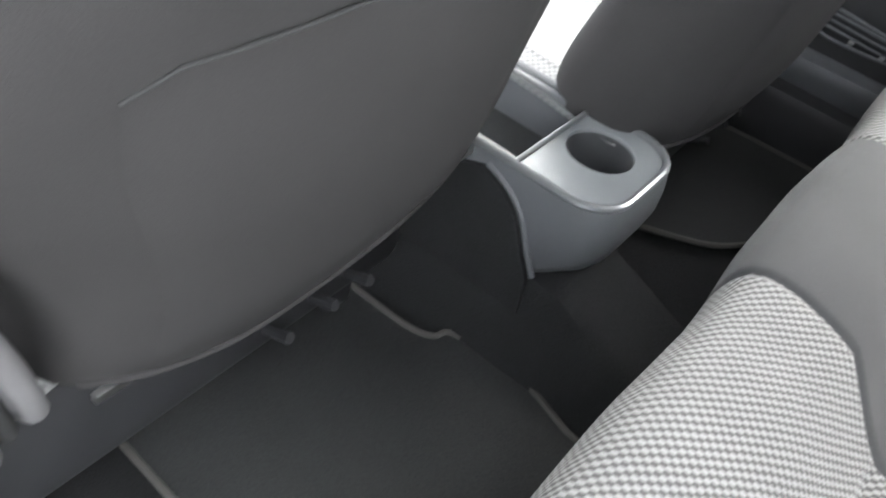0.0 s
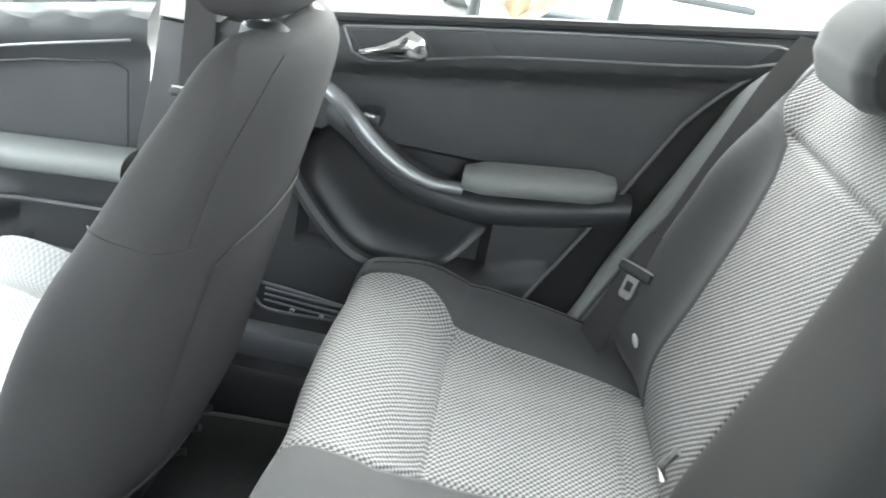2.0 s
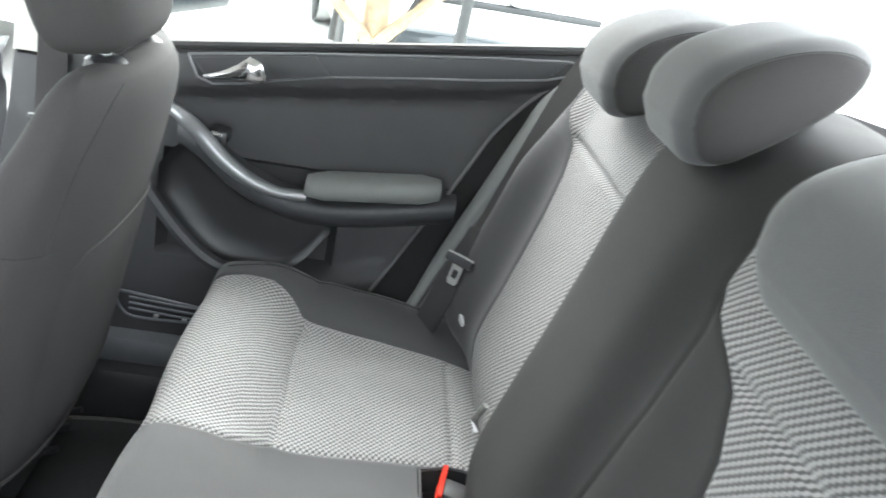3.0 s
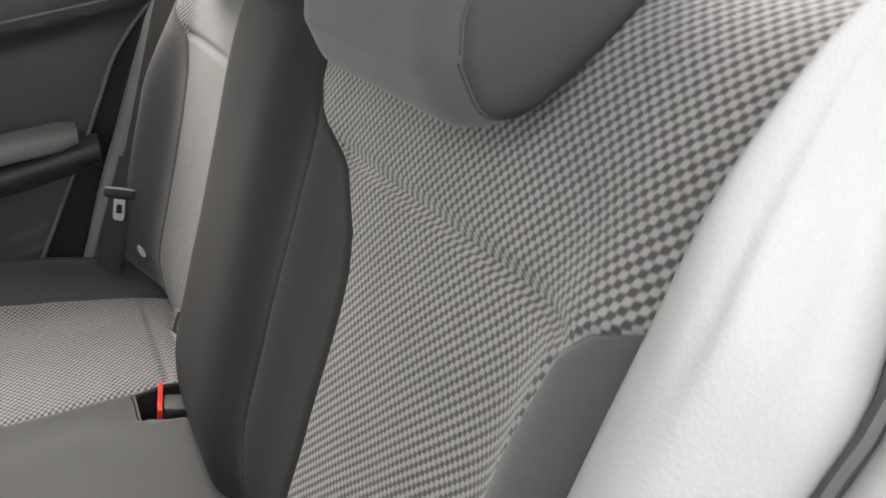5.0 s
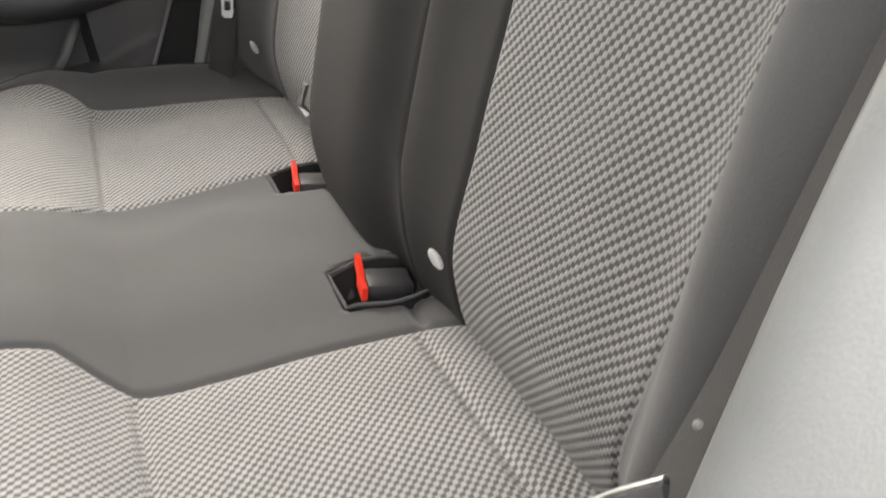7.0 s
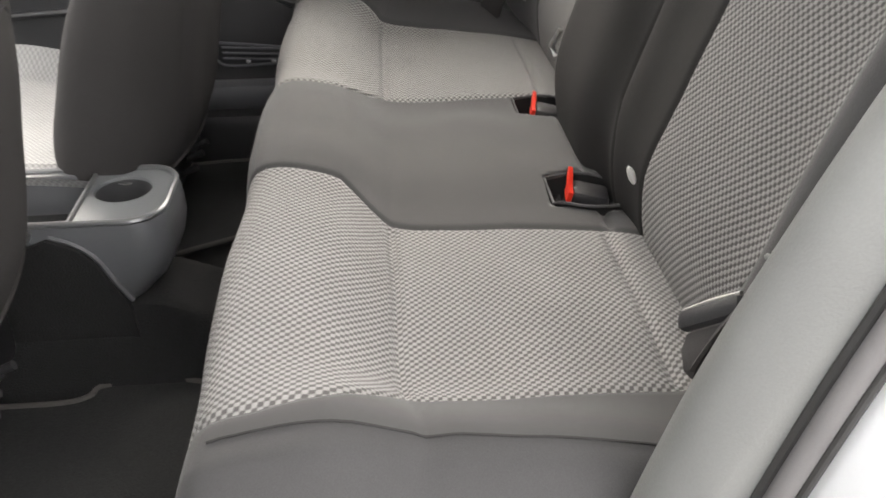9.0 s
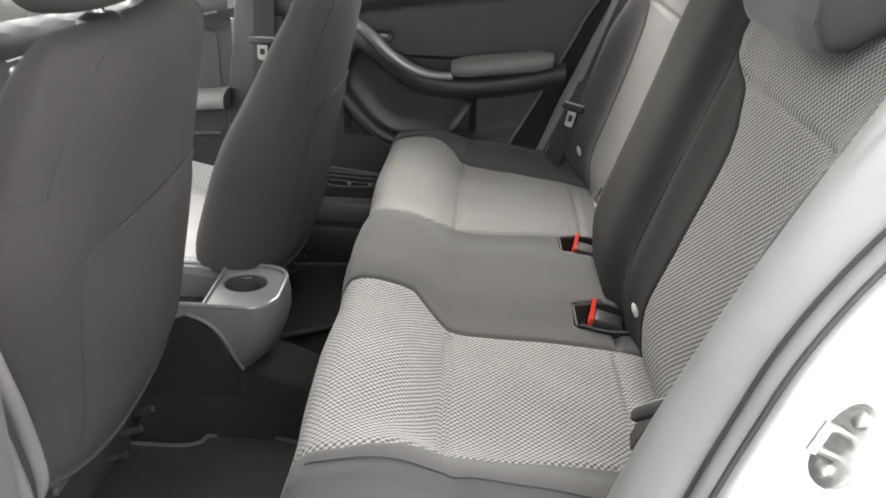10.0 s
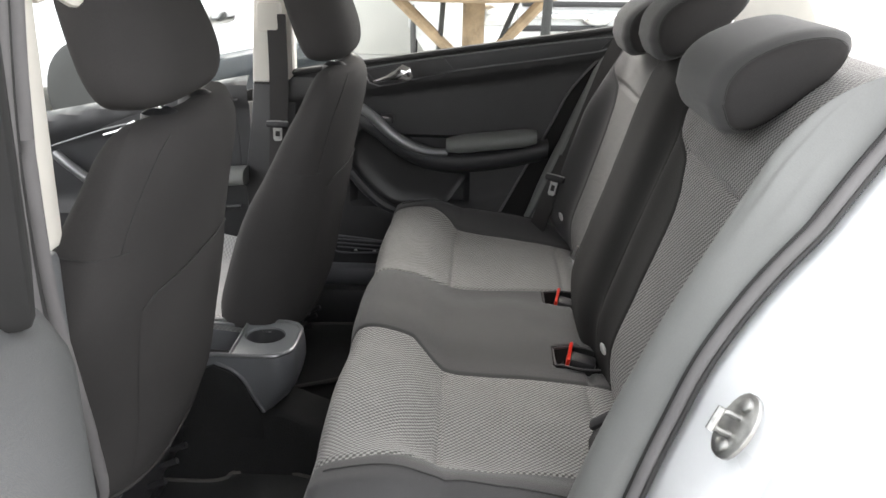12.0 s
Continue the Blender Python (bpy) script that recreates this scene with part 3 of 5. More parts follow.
VINYL_OUT_R = [(-0.27, 0.20), (-0.303, 0.284), (-0.324, 0.365), (-0.349, 0.439), (-0.371, 0.50), (-0.393, 0.559), (-0.42, 0.63), (-0.445, 0.689), (-0.50, 0.745), (-0.56, 0.80), (-0.64, 0.84)]
DOOR_EDGE_R = [(-0.15, 0.16), (-0.221, 0.301), (-0.248, 0.352), (-0.275, 0.405), (-0.303, 0.458), (-0.330, 0.51), (-0.358, 0.568), (-0.388, 0.628), (-0.438, 0.69), (-0.49, 0.735), (-0.56, 0.80)]


def side_bolster(sgn, inner_line, outer_line, x_in, x_out, mat):
    """A padded wing from the belt's edge of the backrest out to the door seal."""
    ob = thing("side_bolster", "grained grey vinyl side bolster beside the rear backrest", "car seat", "side bolsters")
    inn, out = curve_pts(inner_line, 6), curve_pts(outer_line, 6)
    grid = []
    for (yi, zi), (yo, zo) in zip(inn, out):
        taper = max(0.0, zo - 0.72) * 0.42
        row = [(sgn * (x_in - 0.005), yi - 0.09, zi - 0.03), (sgn * (x_in - 0.004), yi - 0.03, zi - 0.01)]
        for u in np.linspace(0, 1, 31):
            bulge = 0.014 * math.sin(math.pi * u) ** 0.7
            # Long folds where the vinyl is pulled round the wheel arch.
            bulge += (0.0022 if sgn < 0 else 0.0) * math.sin(5.2 * math.pi * u) * float(ease(0.68, 0.78, zi)) * float(ease(0.25, 0.5, u))
            x = x_in + (x_out - x_in - taper) * u
            row.append((sgn * x, yi + (yo - yi) * u + bulge * 0.85, zi + (zo - zi) * u + bulge * 0.5 + 0.0015 * noise.noise((yi * 20, zi * 20, u * 3))))
        row.append((sgn * (x_out - taper + 0.004), yo - 0.03, zo - 0.015))
        grid.append(row)
    part("pad", sheet_mesh(grid, [[(p[1], p[2]) for p in r] for r in grid]), mat, ob, auto=80)
    tube("edge_cord", [(r[1][0], r[1][1] + 0.022, r[1][2] + 0.006) for r in grid], 0.003, M_VINYL_DARK, ob, "dark edge cord", 6)
    return ob


side_bolster(-1, VINYL_IN_L, VINYL_OUT_L, 0.637, 0.690, M_VINYL)
side_bolster(1, VINYL_IN_R, VINYL_OUT_R, 0.609, 0.662, M_BOLSTER_R)
# Added near-black strip: shade in the gap between closed-side bolster and its door.
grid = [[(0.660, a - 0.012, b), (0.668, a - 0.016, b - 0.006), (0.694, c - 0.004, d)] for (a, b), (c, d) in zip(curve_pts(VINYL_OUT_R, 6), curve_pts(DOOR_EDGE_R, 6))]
gap = part("gap_lining", sheet_mesh(grid, [[(p[1], p[2]) for p in r] for r in grid]), M_SHADE_POST_BLACK)
tagged(gap, "near-black strip for the shaded gap between bolster and closed door", "door seal", kind="structure")
for ob in [o for o in scene.objects if o.name == "side_bolster"]:
    tube("scratch", curve_pts([(-0.648, -0.3155, 0.4595), (-0.656, -0.3285, 0.4515), (-0.660, -0.3385, 0.4375), (-0.662, -0.3435, 0.4235)], 4), 0.0004, M_VINYL, ob, "pale curved scratch", 5)


# ---------------------------------------------------------------- rear head restraints
HR = curve_pts([(-0.441, 0.785), (-0.447, 0.82), (-0.474, 0.85), (-0.525, 0.874), (-0.575, 0.882), (-0.602, 0.870), (-0.592, 0.838), (-0.550, 0.798), (-0.510, 0.768), (-0.482, 0.752), (-0.456, 0.755), (-0.441, 0.785)], 5)[:-1]


def rear_headrest(x0, x1, label, up=0.0):
    ob = thing("rear_headrest", label, "headrest", "rear head restraints")
    line = HR + np.array((0.0, up))
    mid = line.mean(0)
    n = 18
    rings = []
    for k in range(n + 1):
        u = k / n
        x = x0 + (x1 - x0) * u
        e = min(u, 1 - u) * (x1 - x0)
        shrink = 1 - 0.16 * (1 - min(1, e / 0.035)) ** 2
        rings.append([(x, mid[0] + (p[0] - mid[0]) * shrink, mid[1] + (p[1] - mid[1]) * shrink) for p in line])
    loft("cushion", rings, M_CLOTH, ob, "", caps=False, auto=80)
    for x, sgn in ((x0, -1), (x1, 1)):
        caps = []
        for j, (grow, k) in enumerate(((0.004, 0.845), (0.0, 0.835), (-0.006, 0.74), (-0.012, 0.5), (-0.014, 0.2))):
            caps.append([(x - sgn * grow, mid[0] + (p[0] - mid[0]) * k, mid[1] + (p[1] - mid[1]) * k) for p in line])
        loft("end_panel", caps, M_CLOTH_WARM, ob, "", auto=80)
        tube("piping", [(x - sgn * 0.002, mid[0] + (p[0] - mid[0]) * 0.845, mid[1] + (p[1] - mid[1]) * 0.845) for p in line], 0.0012, M_CLOTH_WARM, ob, "", 5, closed=True)
    for x in (x0 + 0.07, x1 - 0.07):
        tube("post", [(x, -0.585, 0.80), (x, -0.585, 0.86)], 0.006, M_CHROME, ob, "chrome post")
    return ob


rear_headrest(-0.468, -0.215, "dark cloth rear headrest beside the open door", 0.008)
rear_headrest(-0.035, 0.125, "dark cloth rear headrest in the middle", 0.042)
rear_headrest(0.255, 0.445, "dark cloth rear headrest beside the closed door", 0.015)


# ---------------------------------------------------------------- buckles, belts, anchor caps
def buckle(x, xb, label):
    """A slot in the seat joint, hemmed in cloth, with a buckle lying in it."""
    pocket = thing("buckle_pocket", "black slot in the rear cushion holding a buckle", "buckle pocket", "buckle slots")
    ys = np.linspace(-0.3085, -0.394, 10)
    top = [cushion_top(x, y) for y in ys]
    wide = [slot_half(y) - 0.0022 for y in ys]
    bm = bmesh.new()
    loop = list(zip(ys, top, wide))
    rings = [[bm.verts.new((x - w, y, z - low)) for y, z, w in loop] + [bm.verts.new((x + w, y, z - low)) for y, z, w in loop[::-1]] for low in (0.001, 0.015, 0.034)]
    n = len(rings[0])
    for a, b in zip(rings, rings[1:]):
        for k in range(n):
            bm.faces.new((a[k], a[(k + 1) % n], b[(k + 1) % n], b[k]))
    for k in range(9):
        bm.faces.new((rings[2][k], rings[2][k + 1], rings[2][n - 2 - k], rings[2][n - 1 - k]))
    # Added sheet that paints the slot's inner shade.
    part("slot_lining", bm, M_SHADE_POST_BLACK, pocket, "near-black sheet for the shade down in the slot", auto=30)
    tube("hem", [(x + sg * (w + 0.003), y + 0.002, z + 0.0002) for sg, seq in ((-1, loop[::-1]), (1, loop)) for y, z, w in seq], 0.0018, M_CLOTH, pocket, "grey cloth hem", 6)
    ob = thing("seat_belt_buckle", label, "seat belt", "rear buckles")
    z = cushion_top(x, -0.335)
    m = Matrix.Translation((xb, -0.332, z - 0.009)) @ pose(0, 0, 0, 12, 0, -8)
    block("buckle_body", (-0.019, -0.05, -0.008), (0.019, -0.004, 0.010), M_PLASTIC, ob, "", 0.005, m=m)
    outline = [(-0.024, -0.004), (-0.024, 0.010), (0.0, 0.012), (0.006, 0.016), (0.028, 0.020), (0.030, 0.013), (0.008, 0.004), (0.008, -0.004)]
    plate("release_button", outline, 0.006, M_RED, ob, "bright red release button", 0.0015, m @ Matrix.Translation((0, 0.002, 0)) @ pose(0, 0, 0, 90, 0, 0))
    return ob


def cushion_top(x, y):
    s0 = CUSHION.s_at_y(y)
    return CUSHION.at(s0, cushion_height(x, s0) + sunk(x, y))[1]


buckle(-0.118, -0.105, "black buckle with red button sunk in the seat")
buckle(0.160, 0.168, "black buckle with red button by the backrest split")


def anchor_cap(x, y, z):
    bm = bmesh.new()
    bmesh.ops.create_uvsphere(bm, u_segments=14, v_segments=8, radius=0.0095)
    bmesh.ops.transform(bm, matrix=Matrix.Translation((x, y, z)) @ pose(0, 0, 0, -20, 0, 0) @ Matrix.Diagonal((0.9, 0.45, 1.15, 1)), verts=bm.verts)
    ob = part("anchor_cap", bm, M_CAP)
    return tagged(ob, "small pale round cap at the foot of the backrest", "cap", "anchor caps")


anchor_cap(-0.222, -0.374, 0.357)
anchor_cap(0.498, -0.366, 0.360)


def ribbon(name, pts, wide, across, mat, parent, label="", thick=0.0014):
    """A flat band along points; across: its width's direction at each."""
    bm = bmesh.new()
    rows = []
    for i, p in enumerate(pts):
        p = Vector(p)
        d = (Vector(pts[min(i + 1, len(pts) - 1)]) - Vector(pts[max(i - 1, 0)])).normalized()
        a = Vector(across[i] if isinstance(across, list) else across).normalized()
        nrm = d.cross(a).normalized()
        rows.append([bm.verts.new(p + a * wide / 2 * u + nrm * thick * v) for u, v in ((-1, -1), (-0.9, 1), (0.9, 1), (1, -1))])
    for a, b in zip(rows, rows[1:]):
        for k in range(4):
            bm.faces.new((a[k], a[(k + 1) % 4], b[(k + 1) % 4], b[k]))
    bm.faces.new(rows[0])
    bm.faces.new(rows[-1][::-1])
    return part(name, bm, mat, parent, label, auto=30)


belt_r = thing("rear_seat_belt", "black seat belt hanging beside the rear backrest", "seat belt", "rear belts")
run = curve_pts([(0.60, -0.50, 0.79), (0.595, -0.468, 0.72), (0.585, -0.425, 0.60), (0.572, -0.385, 0.49), (0.565, -0.36, 0.43), (0.562, -0.335, 0.36), (0.565, -0.315, 0.29)], 6)
ribbon("webbing", run, 0.042, (0.72, 0.69, 0), M_BELT, belt_r)
ribbon("webbing", run[18:] + np.array((-0.004, 0.006, 0)), 0.046, (0.72, 0.69, 0), M_BELT, belt_r)


def tongue(parent, m, bare=True):
    """A latch plate: black moulded slot bar with a pierced steel blade."""
    block("slot_bar", (-0.029, -0.006, -0.007), (0.029, 0.006, 0.008), M_PLASTIC, parent, "", 0.005, m=m)
    tube("bar_edge", [m @ Vector(p) for p in ((-0.027, 0, 0.008), (0, 0, 0.009), (0.027, 0, 0.008))], 0.0022, M_STEEL, parent, "bright steel edge")
    if not bare:
        return
    bm = bmesh.new()
    o = [bm.verts.new((x, 0, z)) for x, z in ((-0.011, -0.008), (0.011, -0.008), (0.011, -0.036), (0.007, -0.041), (-0.007, -0.041), (-0.011, -0.036))]
    i = [bm.verts.new((x, 0, z)) for x, z in ((-0.006, -0.016), (0.006, -0.016), (0.006, -0.029), (0.005, -0.030), (-0.005, -0.030), (-0.006, -0.029))]
    faces = [bm.faces.new((o[k], o[(k + 1) % 6], i[(k + 1) % 6], i[k])) for k in range(6)]
    up = bmesh.ops.extrude_face_region(bm, geom=faces)
    bmesh.ops.translate(bm, vec=(0, 0.0025, 0), verts=[v for v in up["geom"] if isinstance(v, bmesh.types.BMVert)])
    bmesh.ops.transform(bm, matrix=m, verts=bm.verts)
    part("blade", bm, M_STEEL, parent, "pierced steel blade", smooth=False)


tongue(belt_r, Matrix.Translation((0.556, -0.352, 0.437)) @ pose(0, 0, 0, -18, 0, -136))

belt_l = thing("rear_seat_belt", "black seat belt between backrest and vinyl bolster", "seat belt", "rear belts")
run = curve_pts([(-0.610, -0.545, 0.80), (-0.614, -0.500, 0.756), (-0.617, -0.448, 0.684), (-0.617, -0.401, 0.596), (-0.615, -0.355, 0.501), (-0.608, -0.318, 0.424), (-0.603, -0.301, 0.358), (-0.612, -0.286, 0.27)], 6)
ACROSS = Vector((0.84, -0.52, -0.15)).normalized()
ribbon("webbing", run[:32], 0.046, tuple(ACROSS), M_BELT, belt_l)
# The latch plate lies across the band, the band folded under it.
BAR_A, BAR_B = Vector((-0.583, -0.316, 0.424)), Vector((-0.617, -0.338, 0.460))
bar = (BAR_A - BAR_B).normalized()
mid_bar = (BAR_A + BAR_B) / 2
up_dir = Vector((0.0, -0.44, 0.90))
up_dir = (up_dir - bar * up_dir.dot(bar)).normalized()
face = up_dir.cross(bar)
fold = [mid_bar + up_dir * u + Vector((0, v, 0)) for u, v in ((0.006, -0.006), (-0.004, 0.002), (-0.015, 0.006), (-0.028, 0.004), (-0.042, -0.010), (-0.06, -0.03))]
ribbon("folded_webbing", fold, 0.040, tuple(bar), M_BELT_LIT, belt_l, "folded brownish webbing, light on it put into the colour", 0.002)
ribbon("folded_webbing", [p + Vector((-0.004, 0.004, -0.004)) for p in fold[1:5]], 0.044, tuple(bar), M_BELT, belt_l, "", 0.002)
tongue(belt_l, Matrix(((bar.x, face.x, up_dir.x, mid_bar.x), (bar.y, face.y, up_dir.y, mid_bar.y + 0.006), (bar.z, face.z, up_dir.z, mid_bar.z), (0, 0, 0, 1))), bare=False)
for y, z in ((-0.362, 0.496), (-0.378, 0.480)):
    bm = bmesh.new()
    bmesh.ops.create_uvsphere(bm, u_segments=10, v_segments=6, radius=0.0022)
    bmesh.ops.translate(bm, vec=(-0.618, y + 0.020, z), verts=bm.verts)
    part("stopper_stud", bm, M_ARM, belt_l, "small pale stopper stud")


# ---------------------------------------------------------------- front seats
SEAT_SIDE = np.array([  # z, back y, front y, half width
    (0.222, 0.314, 0.43, 0.235), (0.236, 0.304, 0.475, 0.252), (0.262, 0.293, 0.495, 0.258), (0.30, 0.282, 0.497, 0.258), (0.37, 0.268, 0.478, 0.254), (0.44, 0.254, 0.455, 0.252),
    (0.50, 0.241, 0.428, 0.248), (0.556, 0.228, 0.395, 0.244), (0.61, 0.216, 0.365, 0.242), (0.66, 0.205, 0.338, 0.236), (0.70, 0.197, 0.315, 0.226), (0.735, 0.194, 0.298, 0.210), (0.757, 0.202, 0.282, 0.190), (0.767, 0.217, 0.268, 0.165)])


def seat_ring(z, yb, yf, w, n=40):
    """One level of a backrest: a broad, gently bowed back, full corners, padded front."""
    pts = []
    for k in range(n):
        a = 2 * math.pi * k / n
        c, s = math.cos(a), math.sin(a)
        ex = 2 / 3.4
        x = w * math.copysign(abs(c) ** ex, c)
        v = math.copysign(abs(s) ** ex, s)
        ym, h = (yb + yf) / 2, (yf - yb) / 2
        y = ym + h * v
        if v < 0:
            y += 0.035 * (abs(x) / w) ** 2.2 * (-v)
        else:
            y -= 0.03 * (1 - (abs(x) / w) ** 2) * v
        pts.append((x, y, z))
    return pts


def front_seat(x, shift, label, woven_label, wide=1.0):
    ob = thing("bucket_seat", label, "car seat", "front seats")
    zs = np.unique(np.r_[np.linspace(0.222, 0.767, 44), 0.757, 0.762])
    cols = [np.interp(zs, *zip(*curve_pts(SEAT_SIDE[:, [0, k]], 8))) for k in (1, 2, 3)]
    cols[2] = cols[2] * wide

    def waist(px, z):
        """The driver's seat draws in on its outer flank and swells on the inner one towards its foot."""
        if wide > 1:
            px *= (1 - 0.36 * float(ease(0.56, 0.29, z))) if px < 0 else (1 + 0.24 * float(ease(0.64, 0.42, z)))
        return px

    rings = [[(waist(px, pz) + x, py + shift, pz) for px, py, pz in seat_ring(z, b, f, w)] for z, b, f, w in zip(zs, *cols)]
    loft("backrest", rings, M_CLOTH_WARM, ob, "plain dark cloth back", auto=80)

    def back_pt(u, z, off=0.0):
        b, f, w = (np.interp(z, zs, c) for c in cols)
        v = (1 - min(0.999, abs(u)) ** 3.4) ** (1 / 3.4)
        return (x + waist(u * w, z), (b + f) / 2 - (f - b) / 2 * v + shift + 0.035 * abs(u) ** 2.2 * v - off, z)

    # Seams of the cover: one down each rear edge, and one round the left flank at its foot.
    z_seam = 0.628 if wide > 1 else 0.572
    for sgn in (-1, 1):
        up = [(0.62, 0.752), (0.74, 0.735), (0.82, 0.70), (0.86, 0.66), (0.875, z_seam)]
        tube("seam", [back_pt(sgn * u, z, 0.0005) for u, z in curve_pts(up, 6)], 0.0010, M_SEAM, ob, "", 5)
    ring = seat_ring(z_seam, *(float(np.interp(z_seam, zs, c)) for c in cols), 96)
    bend = [(waist(px, pz) + x - 0.0004, py + shift, pz + 0.10 * max(0.0, py - ring[60][1])) for px, py, pz in ring[40:61]]
    tube("seam", [back_pt(-0.875, z_seam, 0.0005)] + bend[::-1], 0.0010, M_SEAM, ob, "", 5)
    grid, uv = [], []
    for v in np.linspace(0, 1, 24):
        row = []
        for u in np.linspace(-1, 1, 30):
            top = 0.548 + 0.012 * (1 - abs(u) ** 2) - 0.012 * float(ease(0.85, 1, abs(u)))
            z = 0.235 + (top - 0.235) * v
            e = min(1 - abs(u), v * 0.8)
            row.append(back_pt(u * 0.66, z, 0.0008 + 0.0042 * float(ease(0, 0.16, e)) * (1 - 0.8 * float(ease(0.86, 1, v))) + 0.0012 * noise.noise((u * 2, z * 7, x))))
        grid.append(row)
        uv.append([(p[0], p[2]) for p in row])
    part("map_pocket", sheet_mesh(grid, uv), M_CLOTH_WARM, ob, "flat cloth map pocket", auto=80)
    tube("pocket_hem", grid[-1], 0.0013, M_SEAM, ob, "", 6)
    tube("lower_hem", [back_pt(u, 0.234, 0.001) for u in np.linspace(-0.9, 0.9, 24)], 0.004, M_CLOTH_WARM, ob, "", 8)
    for u in (-0.80, 0.86) if wide > 1 else ():
        p = back_pt(u, 0.230, 0.006)
        block("hem_clip", (p[0] - 0.018, p[1] - 0.003, p[2] - 0.006), (p[0] + 0.018, p[1] + 0.004, p[2] + 0.003), M_STEEL, ob, "bright clip", 0.0015)
    # Seat cushion, woven in the middle, its paleness standing for windscreen daylight.
    cush = Profile([(0.36 + shift, 0.228), (0.45 + shift, 0.24), (0.56 + shift, 0.25), (0.65 + shift, 0.268), (0.70 + shift, 0.268), (0.725 + shift, 0.24), (0.725 + shift, 0.14)][::-1])
    hgt = lambda px, s: 0.022 * math.exp(-(((abs(px - x) - 0.215) / 0.035) ** 2)) - 0.03 * float(ease(0.225, 0.26, abs(px - x)))
    upholstery("woven_panel", cush, [(0, x - 0.17), (cush.length, x - 0.15)], [(0, x + 0.17), (cush.length, x + 0.15)], 0, cush.length, hgt, M_WEAVE_DAYLIT, ob, woven_label)
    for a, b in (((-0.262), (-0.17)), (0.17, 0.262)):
        upholstery("bolster", cush, [(0, x + a), (cush.length, x + a * (1 if a < 0 else 0.88))], [(0, x + b), (cush.length, x + b * (0.88 if b < 0 else 1))], 0, cush.length, hgt, M_WEAVE_DAYLIT, ob)
    block("seat_base", (x - 0.245, 0.36 + shift, 0.09), (x + 0.245, 0.70 + shift, 0.222), M_PLASTIC, ob, "black plastic seat base", 0.02)
    for dx in (-0.2, 0.2):
        block("rail", (x + dx - 0.02, 0.40 + shift, 0.0), (x + dx + 0.02, 0.72 + shift, 0.09), M_PLASTIC, ob, "", 0.006)
    for dx in (-0.06, 0.0, 0.05):
        tube("spring_wire", [(x + dx + 0.1, 0.33 + shift, 0.14), (x + dx + 0.1, 0.40 + shift, 0.11), (x + dx + 0.11, 0.5 + shift, 0.12)], 0.006, M_PLASTIC, ob)
    # Head restraint on two chrome posts, in its guides.
    hr = thing("front_headrest", "dark cloth headrest on chrome posts over a front seat", "headrest", "front head restraints")
    rings = []
    for k in range(27):
        a = -math.pi / 2 + math.pi * k / 26
        rise, sh = math.sin(a), max(0.12, math.cos(a)) ** 0.42
        z = 0.882 + 0.104 * math.copysign(abs(rise) ** 0.85, rise)
        up = float(ease(0.78, 0.99, z))
        half = (0.186 - 0.05 * up) * (1.0 if wide > 1 else 0.93)
        rings.append([(x - 0.008 + (half - 0.03 * (1 - sh)) * math.copysign(abs(math.cos(b)) ** 0.55, math.cos(b)) * (0.55 + 0.45 * sh), 0.255 + 0.05 * up + shift + 0.056 * sh * math.copysign(abs(math.sin(b)) ** 0.75, math.sin(b)) + 0.014 * math.cos(b) ** 2, z) for b in np.linspace(0, 2 * math.pi, 49)[:-1]])
    loft("cushion", rings, M_CLOTH_WARM, hr, "", auto=80)
    for dx in (-0.075, 0.075):
        tube("post", [(x + dx, 0.245 + shift, 0.745), (x + dx, 0.248 + shift, 0.80)], 0.0058, M_CHROME, hr, "chrome post", 10)
        tube("guide", [(x + dx, 0.245 + shift, 0.752), (x + dx, 0.245 + shift, 0.766), (x + dx, 0.245 + shift, 0.772)], [0.026, 0.024, 0.014], M_PLASTIC, hr, "black plastic guide", 14)
    return ob, hr


seat_l, _ = front_seat(-0.358, 0.0, "dark grey cloth front seat with back pocket", "pale woven seat cloth", 1.1)
seat_r, rest_r = front_seat(0.335, -0.115, "dark grey cloth front seat set further back", "woven seat cloth, daylight put into its pale colour", 0.97)
for ob in (seat_r, rest_r):
    ob.location.z = -0.028

# ---------------------------------------------------------------- centre console
console = thing("centre_console", "grey plastic centre console with rear cup holder", "console")
CX, ZT = 0.022, 0.24


def console_outline(w, yb, yf, r=0.045, n=7):
    """Plan of the console: straight sides and a rounded rear end."""
    pts = [(CX - w, yf)]
    for k in range(n):
        a = math.pi + k * (math.pi / 2) / (n - 1)
        pts.append((CX - w + r + r * math.cos(a), yb + r + r * math.sin(a)))
    for k in range(n):
        a = 1.5 * math.pi + k * (math.pi / 2) / (n - 1)
        pts.append((CX + w - r + r * math.cos(a), yb + r + r * math.sin(a)))
    return pts + [(CX + w, yf)]


levels = [(0.105, 0.070, 0.226), (0.125, 0.075, 0.208), (0.145, 0.079, 0.188), (0.165, 0.082, 0.175), (0.19, 0.083, 0.169), (0.215, 0.083, 0.169), (0.232, 0.082, 0.171), (0.238, 0.081, 0.173), (ZT, 0.078, 0.177)]
bm = bmesh.new()
ring_prev = None
for z, w, yb in levels:
    ring = [bm.verts.new((px, py, z if py < 0.30 or z > 0.15 else max(z, 0.055))) for px, py in console_outline(w, yb, 1.0)]
    if ring_prev:
        for k in range(len(ring) - 1):
            bm.faces.new((ring_prev[k], ring_prev[k + 1], ring[k + 1], ring[k]))
    ring_prev = ring
part("body", bm, M_PLASTIC_GREY, console)
